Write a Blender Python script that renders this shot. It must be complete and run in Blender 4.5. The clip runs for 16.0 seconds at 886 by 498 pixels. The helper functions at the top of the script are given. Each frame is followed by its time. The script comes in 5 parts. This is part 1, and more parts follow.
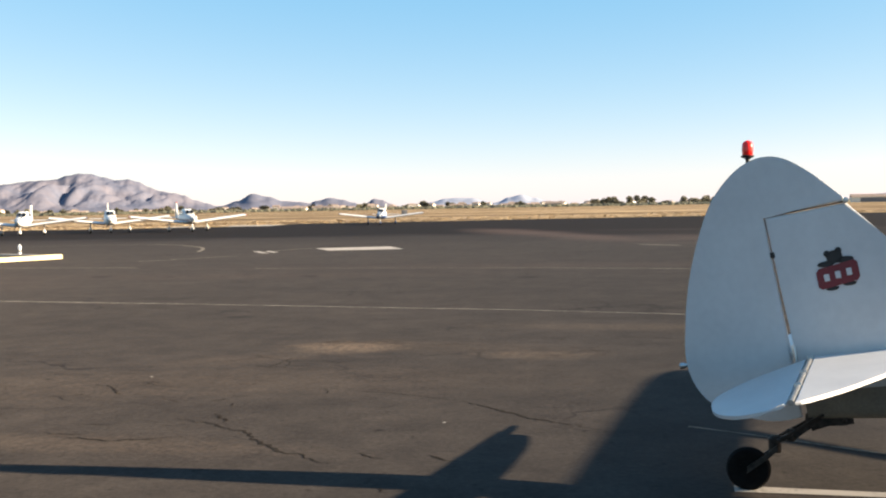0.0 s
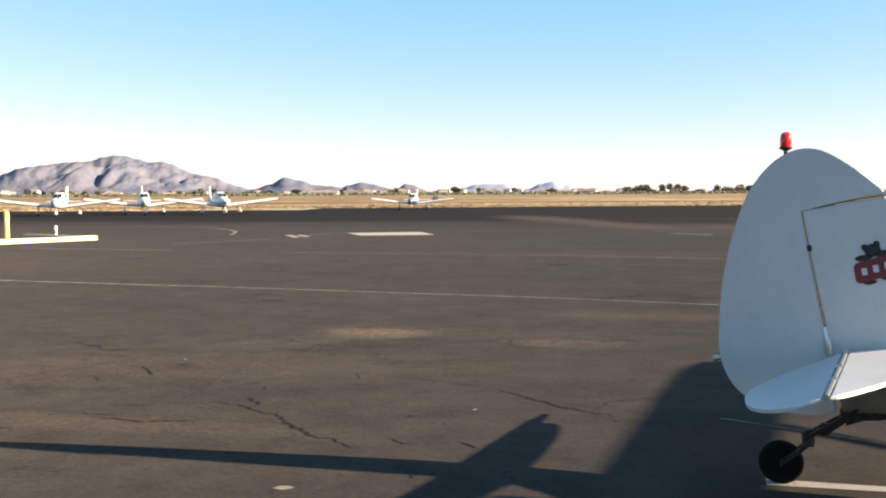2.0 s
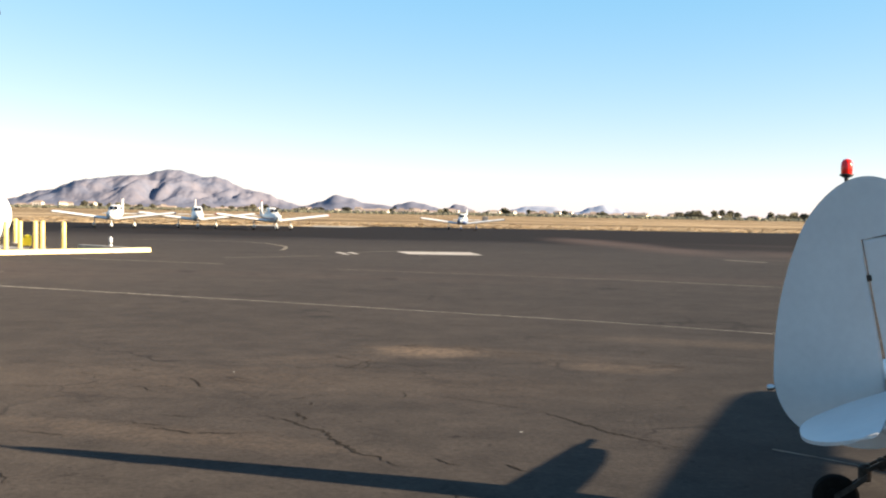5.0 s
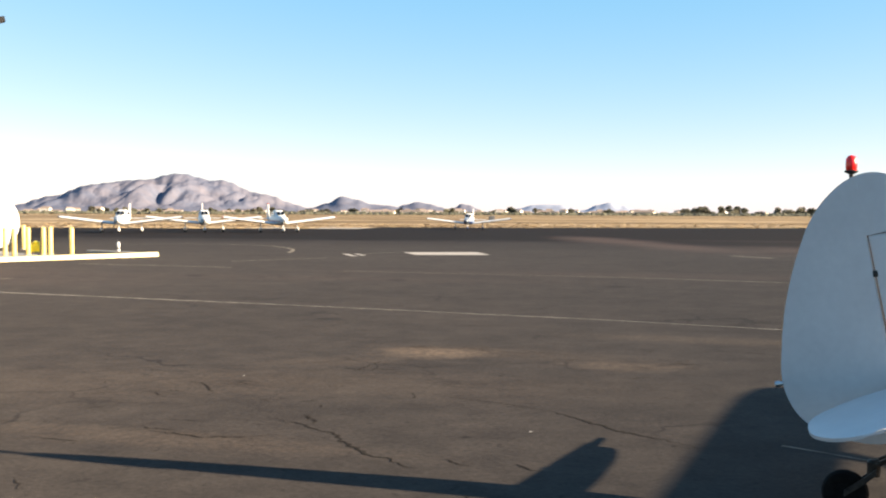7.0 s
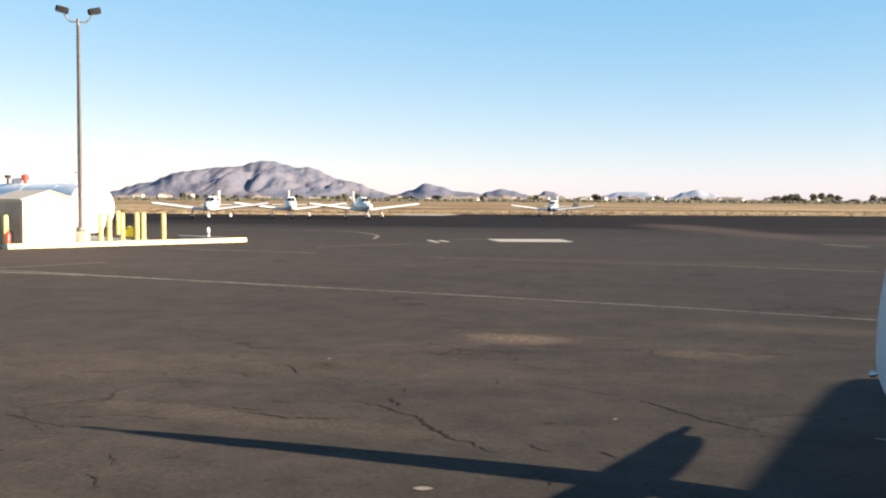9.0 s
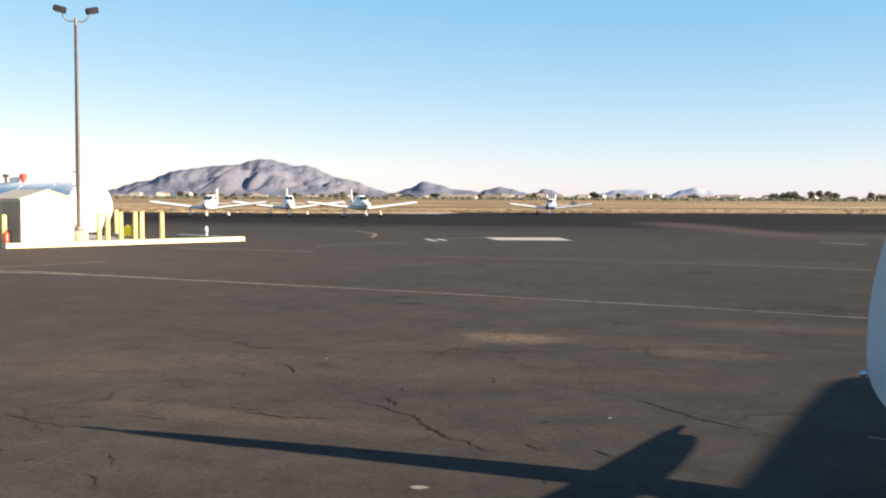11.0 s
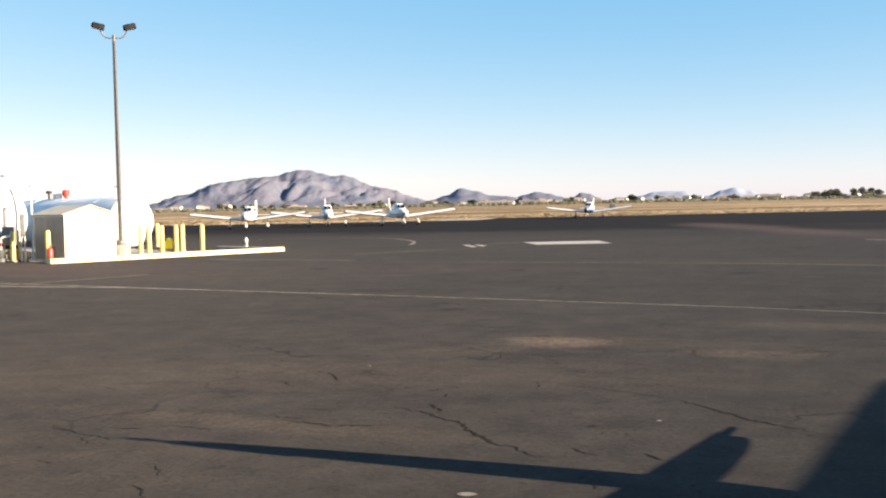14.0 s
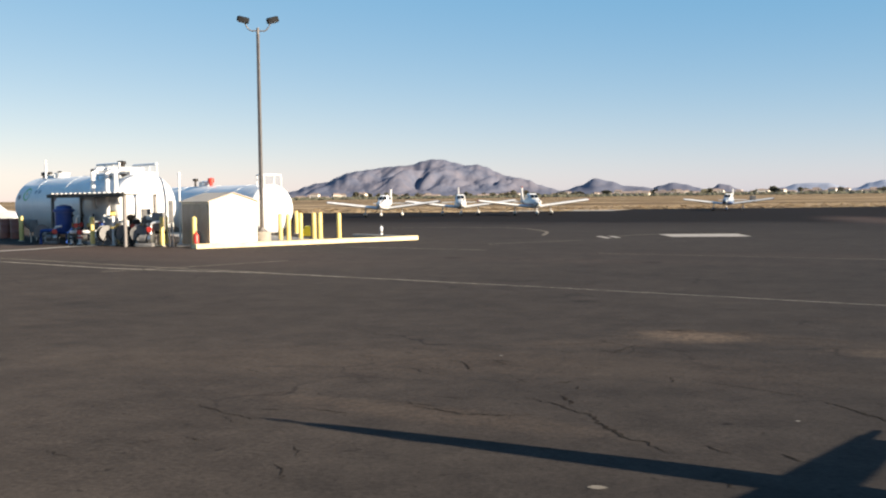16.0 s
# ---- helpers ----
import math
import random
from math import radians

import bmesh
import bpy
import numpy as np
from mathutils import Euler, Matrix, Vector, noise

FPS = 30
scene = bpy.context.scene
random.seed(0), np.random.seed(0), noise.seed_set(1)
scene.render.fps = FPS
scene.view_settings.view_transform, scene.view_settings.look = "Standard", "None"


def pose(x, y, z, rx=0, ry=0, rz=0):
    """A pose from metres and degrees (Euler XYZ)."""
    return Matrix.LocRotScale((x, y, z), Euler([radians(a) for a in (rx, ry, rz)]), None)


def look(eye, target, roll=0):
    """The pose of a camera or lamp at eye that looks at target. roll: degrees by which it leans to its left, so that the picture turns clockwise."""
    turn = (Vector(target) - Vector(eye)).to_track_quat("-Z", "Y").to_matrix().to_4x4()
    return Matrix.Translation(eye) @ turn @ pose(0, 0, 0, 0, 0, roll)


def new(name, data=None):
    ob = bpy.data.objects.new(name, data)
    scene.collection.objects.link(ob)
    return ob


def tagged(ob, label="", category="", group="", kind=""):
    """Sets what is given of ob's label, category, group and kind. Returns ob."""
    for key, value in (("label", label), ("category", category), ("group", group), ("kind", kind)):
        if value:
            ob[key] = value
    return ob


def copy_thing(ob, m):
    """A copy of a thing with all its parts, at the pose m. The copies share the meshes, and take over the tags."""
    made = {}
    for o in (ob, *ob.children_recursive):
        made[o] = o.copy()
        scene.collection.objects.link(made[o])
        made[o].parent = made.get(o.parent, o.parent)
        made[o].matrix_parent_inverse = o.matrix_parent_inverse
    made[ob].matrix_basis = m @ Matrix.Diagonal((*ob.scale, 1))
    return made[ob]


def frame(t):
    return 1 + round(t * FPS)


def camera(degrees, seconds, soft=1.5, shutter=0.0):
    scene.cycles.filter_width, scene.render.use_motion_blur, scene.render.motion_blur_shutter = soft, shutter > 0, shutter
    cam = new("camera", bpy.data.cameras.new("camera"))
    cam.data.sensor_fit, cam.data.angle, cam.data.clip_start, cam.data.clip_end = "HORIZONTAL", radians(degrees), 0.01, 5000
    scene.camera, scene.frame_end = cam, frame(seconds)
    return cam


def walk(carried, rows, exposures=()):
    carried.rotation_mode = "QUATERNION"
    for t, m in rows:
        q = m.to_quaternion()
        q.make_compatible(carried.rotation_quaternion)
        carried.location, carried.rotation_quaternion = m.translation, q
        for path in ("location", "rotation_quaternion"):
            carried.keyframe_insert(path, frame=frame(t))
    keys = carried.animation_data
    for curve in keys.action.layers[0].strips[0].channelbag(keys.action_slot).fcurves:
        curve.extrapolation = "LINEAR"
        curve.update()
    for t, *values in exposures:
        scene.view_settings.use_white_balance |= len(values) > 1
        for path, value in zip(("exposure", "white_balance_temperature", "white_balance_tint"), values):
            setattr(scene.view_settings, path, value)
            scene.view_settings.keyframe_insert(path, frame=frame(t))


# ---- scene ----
cam = camera(46.8, 16.0, soft=2.1)
PATH = [
    (0, (0.118, 0.022, 1.615), (0.086, 2.02, 1.532), -1.0),
    (0.5, (0.117, 0.033, 1.62), (0.061, 2.03, 1.523), 0.0),
    (1, (0.116, 0.03, 1.619), (0.053, 2.027, 1.531), 0.2),
    (1.5, (0.119, 0.029, 1.621), (0.082, 2.025, 1.498), 0.0),
    (2, (0.1, 0.013, 1.628), (0.008, 2.008, 1.518), -0.3),
    (2.5, (0.097, 0.028, 1.636), (-0.036, 2.022, 1.559), -1.3),
    (3, (0.09, 0.022, 1.625), (-0.101, 2.011, 1.546), -1.0),
    (3.5, (0.083, 0.024, 1.628), (-0.164, 2.006, 1.54), 0.2),
    (4, (0.081, 0.038, 1.619), (-0.148, 2.024, 1.548), 0.6),
    (6.5, (0.085, 0.011, 1.63), (-0.077, 2.003, 1.559), 0.9),
    (7, (0.085, 0.005, 1.633), (-0.115, 1.994, 1.562), 0.2),
    (7.5, (0.099, 0.015, 1.633), (-0.124, 2.002, 1.565), -0.1),
    (8, (0.087, -0.03, 1.635), (-0.144, 1.954, 1.533), 0.1),
    (8.5, (0.103, 0.032, 1.626), (-0.184, 2.009, 1.531), -1.2),
    (9, (0.081, 0.003, 1.619), (-0.28, 1.968, 1.522), 0.3),
    (11.5, (0.109, -0.058, 1.646), (-0.248, 1.907, 1.545), 0.2),
    (12, (0.086, 0.002, 1.631), (-0.277, 1.968, 1.558), 0.5),
    (12.5, (0.086, 0.009, 1.631), (-0.245, 1.981, 1.569), 0.5),
    (13, (0.074, 0.031, 1.619), (-0.269, 2.0, 1.542), -0.3),
    (13.5, (0.062, 0.02, 1.623), (-0.327, 1.98, 1.527), -1.0),
    (14, (0.068, 0.023, 1.617), (-0.363, 1.974, 1.53), -1.2),
    (14.5, (0.064, 0.062, 1.612), (-0.469, 1.987, 1.524), -1.3),
    (15, (0.056, 0.049, 1.624), (-0.555, 1.951, 1.526), -1.2),
    (15.5, (0.065, 0.056, 1.634), (-0.58, 1.947, 1.539), -1.4),
    (16, (0.073, -0.029, 1.632), (-0.606, 1.85, 1.529), -0.7),
]
EXPOSURES = [(0, 1.99, 7250, 11), (1, 2.08, 7300, 11), (2, 2.08, 7300, 11), (7, 2.08, 7200, 11), (8.5, 1.96, 7050, 11), (9, 1.88, 6950, 11), (12.5, 1.85, 6850, 10), (14, 1.87, 6850, 10), (14.5, 1.70, 6800, 10), (15, 1.45, 6650, 10), (16, 1.44, 6600, 10)]
walk(cam, [(t, look(eye, target, roll)) for t, eye, target, roll in PATH], EXPOSURES)

# ---- world and sun ----
SUN_AZ = radians(-9.1)      # from +x towards +y
SUN_EL = radians(19.35)
world = bpy.data.worlds.new("world")
scene.world = world
world.use_nodes = True
wn = world.node_tree.nodes
sky = wn.new("ShaderNodeTexSky")
sky.sky_type = 'NISHITA'
sky.sun_disc = False
sky.sun_elevation = SUN_EL
sky.sun_rotation = radians(90) - SUN_AZ
sky.altitude = 400
sky.air_density = 0.7
sky.dust_density = 0.4
sky.ozone_density = 1.0
wn["Background"].inputs[1].default_value = 0.050
# dry desert air: less red overhead, a pale warm rim along the horizon
air = wn.new("ShaderNodeVectorMath")
air.operation = 'MULTIPLY_ADD'
air.inputs[1].default_value = (1.12, 0.66, 0.34)
air.inputs[2].default_value = (-0.39, 1.535, 3.78)
least = wn.new("ShaderNodeVectorMath")
least.operation = 'MAXIMUM'
least.inputs[1].default_value = (0.8, 1.5, 2.5)
world.node_tree.links.new(sky.outputs[0], air.inputs[0])
world.node_tree.links.new(air.outputs[0], least.inputs[0])
world.node_tree.links.new(least.outputs[0], wn["Background"].inputs[0])
sun_data = bpy.data.lights.new("sun", 'SUN')
sun_data.energy = 5.0
sun_data.angle = radians(0.55)
sun_data.color = (1.0, 0.86, 0.68)
sun = new("sun", sun_data)
sun_dir = Vector((math.cos(SUN_AZ) * math.cos(SUN_EL), math.sin(SUN_AZ) * math.cos(SUN_EL), math.sin(SUN_EL)))
sun.matrix_world = look((40, -6, 20), Vector((40, -6, 20)) - sun_dir)

rnd = random.Random(7)


# ---- materials ----
def mat(name, c1, c2, scale=6.0, rough=0.6, metal=0.0, bump=0.0, fine=60.0, contrast=(0.35, 0.65), coords="Object", spec=0.5, per_object=0.0):
    """Two colours mixed by coarse and fine noise, with fine relief."""
    m = bpy.data.materials.new(name)
    m.use_nodes = True
    nt = m.node_tree
    n, l = nt.nodes, nt.links
    b = n["Principled BSDF"]
    tc = n.new("ShaderNodeTexCoord")
    a = n.new("ShaderNodeTexNoise")
    a.inputs["Scale"].default_value = scale
    a.inputs["Detail"].default_value = 5
    f = n.new("ShaderNodeTexNoise")
    f.inputs["Scale"].default_value = fine
    f.inputs["Detail"].default_value = 3
    l.new(tc.outputs[coords], a.inputs["Vector"])
    l.new(tc.outputs[coords], f.inputs["Vector"])
    mixf = n.new("ShaderNodeMath")
    mixf.operation = 'MULTIPLY_ADD'
    mixf.inputs[1].default_value = 0.35
    l.new(f.outputs[0], mixf.inputs[0])
    sc = n.new("ShaderNodeMath")
    sc.operation = 'MULTIPLY'
    sc.inputs[1].default_value = 0.65
    l.new(a.outputs[0], sc.inputs[0])
    l.new(sc.outputs[0], mixf.inputs[2])
    r = n.new("ShaderNodeValToRGB")
    r.color_ramp.elements[0].position, r.color_ramp.elements[1].position = contrast
    r.color_ramp.elements[0].color = (*c1, 1)
    r.color_ramp.elements[1].color = (*c2, 1)
    l.new(mixf.outputs[0], r.inputs[0])
    out = r.outputs[0]
    if per_object:
        oi = n.new("ShaderNodeObjectInfo")
        hsv = n.new("ShaderNodeHueSaturation")
        mr = n.new("ShaderNodeMapRange")
        mr.inputs["To Min"].default_value = 1 - per_object
        mr.inputs["To Max"].default_value = 1 + per_object
        l.new(oi.outputs["Random"], mr.inputs[0])
        l.new(mr.outputs[0], hsv.inputs["Value"])
        l.new(out, hsv.inputs["Color"])
        out = hsv.outputs[0]
    l.new(out, b.inputs["Base Color"])
    b.inputs["Roughness"].default_value = rough
    b.inputs["Metallic"].default_value = metal
    b.inputs["Specular IOR Level"].default_value = spec
    if bump:
        bp = n.new("ShaderNodeBump")
        bp.inputs["Strength"].default_value = bump
        bp.inputs["Distance"].default_value = 0.02
        l.new(mixf.outputs[0], bp.inputs["Height"])
        l.new(bp.outputs[0], b.inputs["Normal"])
    return m


class Nodes:
    """Short hand for building a material's node tree."""

    def __init__(self, name):
        self.m = bpy.data.materials.new(name)
        self.m.use_nodes = True
        self.n, self.l = self.m.node_tree.nodes, self.m.node_tree.links
        self.b = self.n["Principled BSDF"]
        self.tc = self.n.new("ShaderNodeTexCoord")

    def noise(self, scale, detail=4, stretch=None, warp=None, rough=0.5):
        t = self.n.new("ShaderNodeTexNoise")
        t.inputs["Scale"].default_value = scale
        t.inputs["Detail"].default_value = detail
        t.inputs["Roughness"].default_value = rough
        src = self.tc.outputs["Object"]
        if stretch:
            mp = self.n.new("ShaderNodeMapping")
            mp.inputs["Scale"].default_value = stretch[:3]
            mp.inputs["Rotation"].default_value = (0, 0, stretch[3] if len(stretch) > 3 else 0)
            self.l.new(src, mp.inputs[0])
            src = mp.outputs[0]
        self.l.new(src, t.inputs["Vector"])
        return t.outputs[0]

    def ramp(self, src, lo, hi, c0=(0, 0, 0), c1=(1, 1, 1)):
        r = self.n.new("ShaderNodeValToRGB")
        e = r.color_ramp.elements
        e[0].position, e[1].position = lo, hi
        e[0].color, e[1].color = (*c0, 1), (*c1, 1)
        self.l.new(src, r.inputs[0])
        return r.outputs[0]

    def math(self, op, a, b):
        t = self.n.new("ShaderNodeMath")
        t.operation = op
        for k, v in enumerate((a, b)):
            if isinstance(v, (int, float)):
                t.inputs[k].default_value = v
            else:
                self.l.new(v, t.inputs[k])
        return t.outputs[0]

    def mix(self, fac, a, b, mode='MIX'):
        t = self.n.new("ShaderNodeMix")
        t.data_type = 'RGBA'
        t.blend_type = mode
        for k, v in ((0, fac), (6, a), (7, b)):
            if isinstance(v, (int, float)):
                t.inputs[k].default_value = v
            elif isinstance(v, tuple):
                t.inputs[k].default_value = (*v, 1)
            else:
                self.l.new(v, t.inputs[k])
        return t.outputs[2]

    def xyz(self):
        s = self.n.new("ShaderNodeSeparateXYZ")
        self.l.new(self.tc.outputs["Object"], s.inputs[0])
        return s.outputs

    def blob(self, x, y, rx, ry, turn=0.0, soft=0.5, wob=None, amount=0.5):
        """A soft ellipse on the ground with a ragged rim: 1 inside, 0 outside."""
        mp = self.n.new("ShaderNodeMapping")
        mp.vector_type = 'TEXTURE'
        mp.inputs["Location"].default_value = (x, y, 0)
        mp.inputs["Rotation"].default_value = (0, 0, turn)
        mp.inputs["Scale"].default_value = (rx, ry, 1)
        self.l.new(self.tc.outputs["Object"], mp.inputs[0])
        ln = self.n.new("ShaderNodeVectorMath")
        ln.operation = 'LENGTH'
        self.l.new(mp.outputs[0], ln.inputs[0])
        d = ln.outputs["Value"]
        if wob is not None:
            d = self.math('ADD', d, self.math('MULTIPLY', self.math('SUBTRACT', wob, 0.5), amount * 2))
        mr = self.n.new("ShaderNodeMapRange")
        mr.interpolation_type = 'SMOOTHSTEP'
        mr.inputs["From Min"].default_value = 1 + soft
        mr.inputs["From Max"].default_value = 1 - soft
        self.l.new(d, mr.inputs[0])
        return mr.outputs[0]

    def bump(self, height, strength, dist=0.02):
        bp = self.n.new("ShaderNodeBump")
        bp.inputs["Strength"].default_value = strength
        bp.inputs["Distance"].default_value = dist
        self.l.new(height, bp.inputs["Height"])
        self.l.new(bp.outputs[0], self.b.inputs["Normal"])

    def done(self, colour, rough=0.8, spec=0.3, grainy=0.0):
        self.l.new(colour, self.b.inputs["Base Color"])
        if isinstance(rough, float):
            self.b.inputs["Roughness"].default_value = rough
        else:
            self.l.new(rough, self.b.inputs["Roughness"])
        self.b.inputs["Specular IOR Level"].default_value = spec
        self.b.inputs["Diffuse Roughness"].default_value = grainy     # rough ground throws light back towards the sun
        return self.m


def asphalt_material():
    k = Nodes("asphalt")
    big = k.noise(0.11, 5)
    mid = k.noise(0.8, 8, (1, 1.25, 1, 0.35), None, 0.62)
    blotch = k.noise(2.6, 8, None, None, 0.66)
    streak = k.noise(0.55, 6, (0.5, 1.6, 1, -0.3), None, 0.6)
    fine = k.noise(24, 4, None, None, 0.6)
    grit = k.noise(150, 2)
    tone = k.ramp(k.math('ADD', k.math('MULTIPLY', big, 0.4), k.math('MULTIPLY', mid, 0.6)), 0.30, 0.70,
                  (0.0273, 0.0234, 0.0212), (0.0519, 0.0438, 0.0381))
    tone = k.mix(k.math('MULTIPLY', k.ramp(streak, 0.5, 0.75), 0.25), tone, (0.0562, 0.0465, 0.0391))
    tone = k.mix(0.8, tone, k.ramp(blotch, 0.32, 0.70, (0.73, 0.73, 0.74), (1.24, 1.23, 1.21)), 'MULTIPLY')
    # small tar spots and pits
    pits = k.ramp(k.noise(7.5, 3, None, None, 0.7), 0.30, 0.37, (0.45, 0.45, 0.45), (1, 1, 1))
    tone = k.mix(0.8, tone, pits, 'MULTIPLY')
    # younger, darker surface of the taxiway beyond a slanting joint
    p = k.xyz()
    wav = k.math('MULTIPLY', k.math('SUBTRACT', k.noise(0.16, 5), 0.5), 5)
    side = k.math('ADD', k.math('ADD', p[0], k.math('MULTIPLY', p[1], 0.206)), wav)
    beyond = k.n.new("ShaderNodeMapRange")
    beyond.interpolation_type = 'SMOOTHSTEP'
    beyond.inputs["From Min"].default_value, beyond.inputs["From Max"].default_value = 16.8, 18.6
    k.l.new(side, beyond.inputs[0])
    far = k.n.new("ShaderNodeMapRange")
    far.interpolation_type = 'SMOOTHSTEP'
    far.inputs["From Min"].default_value, far.inputs["From Max"].default_value = 38, 60
    k.l.new(k.math('ADD', p[1], k.math('MULTIPLY', wav, 2.5)), far.inputs[0])
    tone = k.mix(k.math('MULTIPLY', far.outputs[0], 0.65), tone, (0.0211, 0.0172, 0.0157))
    strip = k.n.new("ShaderNodeMapRange")
    strip.interpolation_type = 'SMOOTHSTEP'
    strip.inputs["From Min"].default_value, strip.inputs["From Max"].default_value = 54, 63
    drag = k.math('MULTIPLY', k.math('SUBTRACT', k.noise(0.5, 7, (0.12, 1.0, 1, -0.1), None, 0.65), 0.5), 26)
    k.l.new(k.math('ADD', k.math('ADD', p[1], k.math('MULTIPLY', wav, 1.5)), drag), strip.inputs[0])
    tone = k.mix(k.math('MULTIPLY', strip.outputs[0], 0.92), tone, (0.0066, 0.0038, 0.0029))
    tone = k.mix(k.math('MULTIPLY', k.math('MULTIPLY', beyond.outputs[0], far.outputs[0]), 0.75), tone, (0.0100, 0.0060, 0.0047))
    # worn, dusty patches
    w = k.noise(2.6, 8, None, None, 0.7)
    w3 = k.noise(4.5, 9, (0.7, 1.3, 1, 0.1), None, 0.75)
    speck = k.ramp(k.noise(11, 6, None, None, 0.7), 0.36, 0.58, (0.25, 0.25, 0.25), (1, 1, 1))
    w2 = k.noise(0.22, 5, (0.6, 1.8, 1, 0))
    for x, y, rx, ry, turn, amt in ((-1.2, 11.85, 0.55, 0.40, -0.12, 0.95), (-0.1, 11.8, 1.5, 0.4, -0.3, 0.18), (0.95, 11.0, 0.60, 0.30, -0.1, 0.42),
                                    (-2.2, 11.0, 0.7, 0.3, 0.3, 0.2), (-1.0, 9.6, 2.4, 0.7, 0.0, 0.14), (-4.5, 9.2, 2.2, 0.9, 0.2, 0.12),
                                    (2.8, 13.3, 2.0, 0.35, -0.2, 0.3), (-2.6, 7.1, 1.4, 0.25, -0.2, 0.22)):
        k_mask = k.math('MULTIPLY', k.blob(x, y, rx, ry, turn, 0.7, w3, 1.5), speck)
        tone = k.mix(k.math('MULTIPLY', k_mask, amt), tone, (0.1299, 0.0958, 0.0691))
    for x, y, rx, ry, turn, amt in ((3.6, 62, 2.0, 8.5, 0.2, 0.75), (6.6, 50, 1.6, 6.0, 0.2, 0.7), (12.3, 46, 2.6, 4.5, 0.3, 0.6), (19, 60, 9, 2.0, -0.3, 0.3),
                                    (16, 39, 7, 1.3, -0.25, 0.3), (4, 27, 9, 1.0, -0.12, 0.22), (-6, 25, 7, 0.8, -0.1, 0.16), (-18, 26.5, 7, 2.6, -0.5, 0.32), (-26, 28, 6, 3.0, -0.4, 0.3)):
        k_mask = k.blob(x, y, rx, ry, turn, 0.8, w2, 0.6)
        tone = k.mix(k.math('MULTIPLY', k_mask, amt), tone, (0.0786, 0.0547, 0.0465))
    for x, y, rx, ry in ((-3.54, 24.5, 0.25, 0.34), (1.62, 22.97, 0.27, 0.3), (-8.85, 25.5, 0.28, 0.4), (-3.2, 15.4, 0.2, 0.12)):
        tone = k.mix(k.math('MULTIPLY', k.blob(x, y, rx, ry, 0.2, 0.5, w, 0.9), 0.6), tone, (0.0116, 0.0099, 0.0094))
    tone = k.mix(0.55, tone, k.ramp(grit, 0.3, 0.72, (0.45, 0.45, 0.45), (1.0, 1.0, 1.0)), 'MULTIPLY')
    tone = k.mix(0.6, tone, k.ramp(fine, 0.3, 0.7, (0.62, 0.62, 0.62), (1.42, 1.42, 1.42)), 'MULTIPLY')
    # hairline cracking
    v = k.n.new("ShaderNodeTexVoronoi")
    v.feature = 'DISTANCE_TO_EDGE'
    v.inputs["Scale"].default_value = 0.42
    wv = k.n.new("ShaderNodeVectorMath")
    wv.operation = 'ADD'
    nz = k.n.new("ShaderNodeTexNoise")
    nz.inputs["Scale"].default_value = 1.3
    nz.inputs["Detail"].default_value = 6
    k.l.new(k.tc.outputs["Object"], nz.inputs["Vector"])
    k.l.new(k.tc.outputs["Object"], wv.inputs[0])
    k.l.new(nz.outputs["Color"], wv.inputs[1])
    k.l.new(wv.outputs[0], v.inputs["Vector"])
    line = k.ramp(v.outputs["Distance"], 0.004, 0.016, (1, 1, 1), (0, 0, 0))
    patchy = k.ramp(k.noise(0.35, 3), 0.5, 0.62)
    tone = k.mix(k.math('MULTIPLY', k.math('MULTIPLY', line, patchy), 0.6), tone, (0.0089, 0.0075, 0.0075))
    k.bump(k.math('ADD', k.math('MULTIPLY', grit, 0.6), fine), 0.35, 0.006)
    return k.done(tone, 0.95, 0.08, 0.38)


def field_material():
    k = Nodes("dry_field")
    a = k.noise(0.03, 7, (0.5, 2.2, 1, 0), None, 0.6)
    c = k.noise(0.014, 6, (0.35, 2.8, 1, 0.06), None, 0.6)
    d = k.noise(0.16, 6, (0.6, 1.6, 1, 0), None, 0.65)
    f = k.noise(1.4, 4)
    tone = k.ramp(a, 0.40, 0.60, (0.165, 0.108, 0.058), (0.385, 0.285, 0.170))
    tone = k.mix(k.math('MULTIPLY', k.ramp(c, 0.50, 0.60), 0.85), tone, (0.095, 0.063, 0.035))
    tone = k.mix(0.8, tone, k.ramp(d, 0.36, 0.64, (0.55, 0.52, 0.48), (1.3, 1.3, 1.3)), 'MULTIPLY')
    tone = k.mix(0.4, tone, k.ramp(f, 0.3, 0.7, (0.6, 0.6, 0.6), (1.35, 1.35, 1.35)), 'MULTIPLY')
    k.bump(f, 0.5, 0.12)
    return k.done(tone, 0.95, 0.05)


def rock_material(name, lit, dark, scale):
    k = Nodes(name)
    a = k.noise(scale, 8, None, None, 0.62)
    c = k.noise(scale * 6, 6)
    # noise spreads a sunlit and a shaded rock tone
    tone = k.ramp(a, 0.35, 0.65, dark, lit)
    tone = k.mix(0.35, tone, k.ramp(c, 0.35, 0.65, (0.7, 0.7, 0.72), (1.2, 1.18, 1.16)), 'MULTIPLY')
    return k.done(tone, 0.95, 0.1)


def paint_line_material(name, paint, wear):
    k = Nodes(name)
    a = k.noise(3.2, 7, None, None, 0.7)
    f = k.noise(40, 3)
    d = k.math('ADD', k.math('MULTIPLY', a, 0.7), k.math('MULTIPLY', f, 0.3))
    tone = k.mix(k.ramp(d, wear - 0.09, wear + 0.09), paint, (0.031, 0.026, 0.021))
    return k.done(tone, 0.92, 0.06, 0.38)


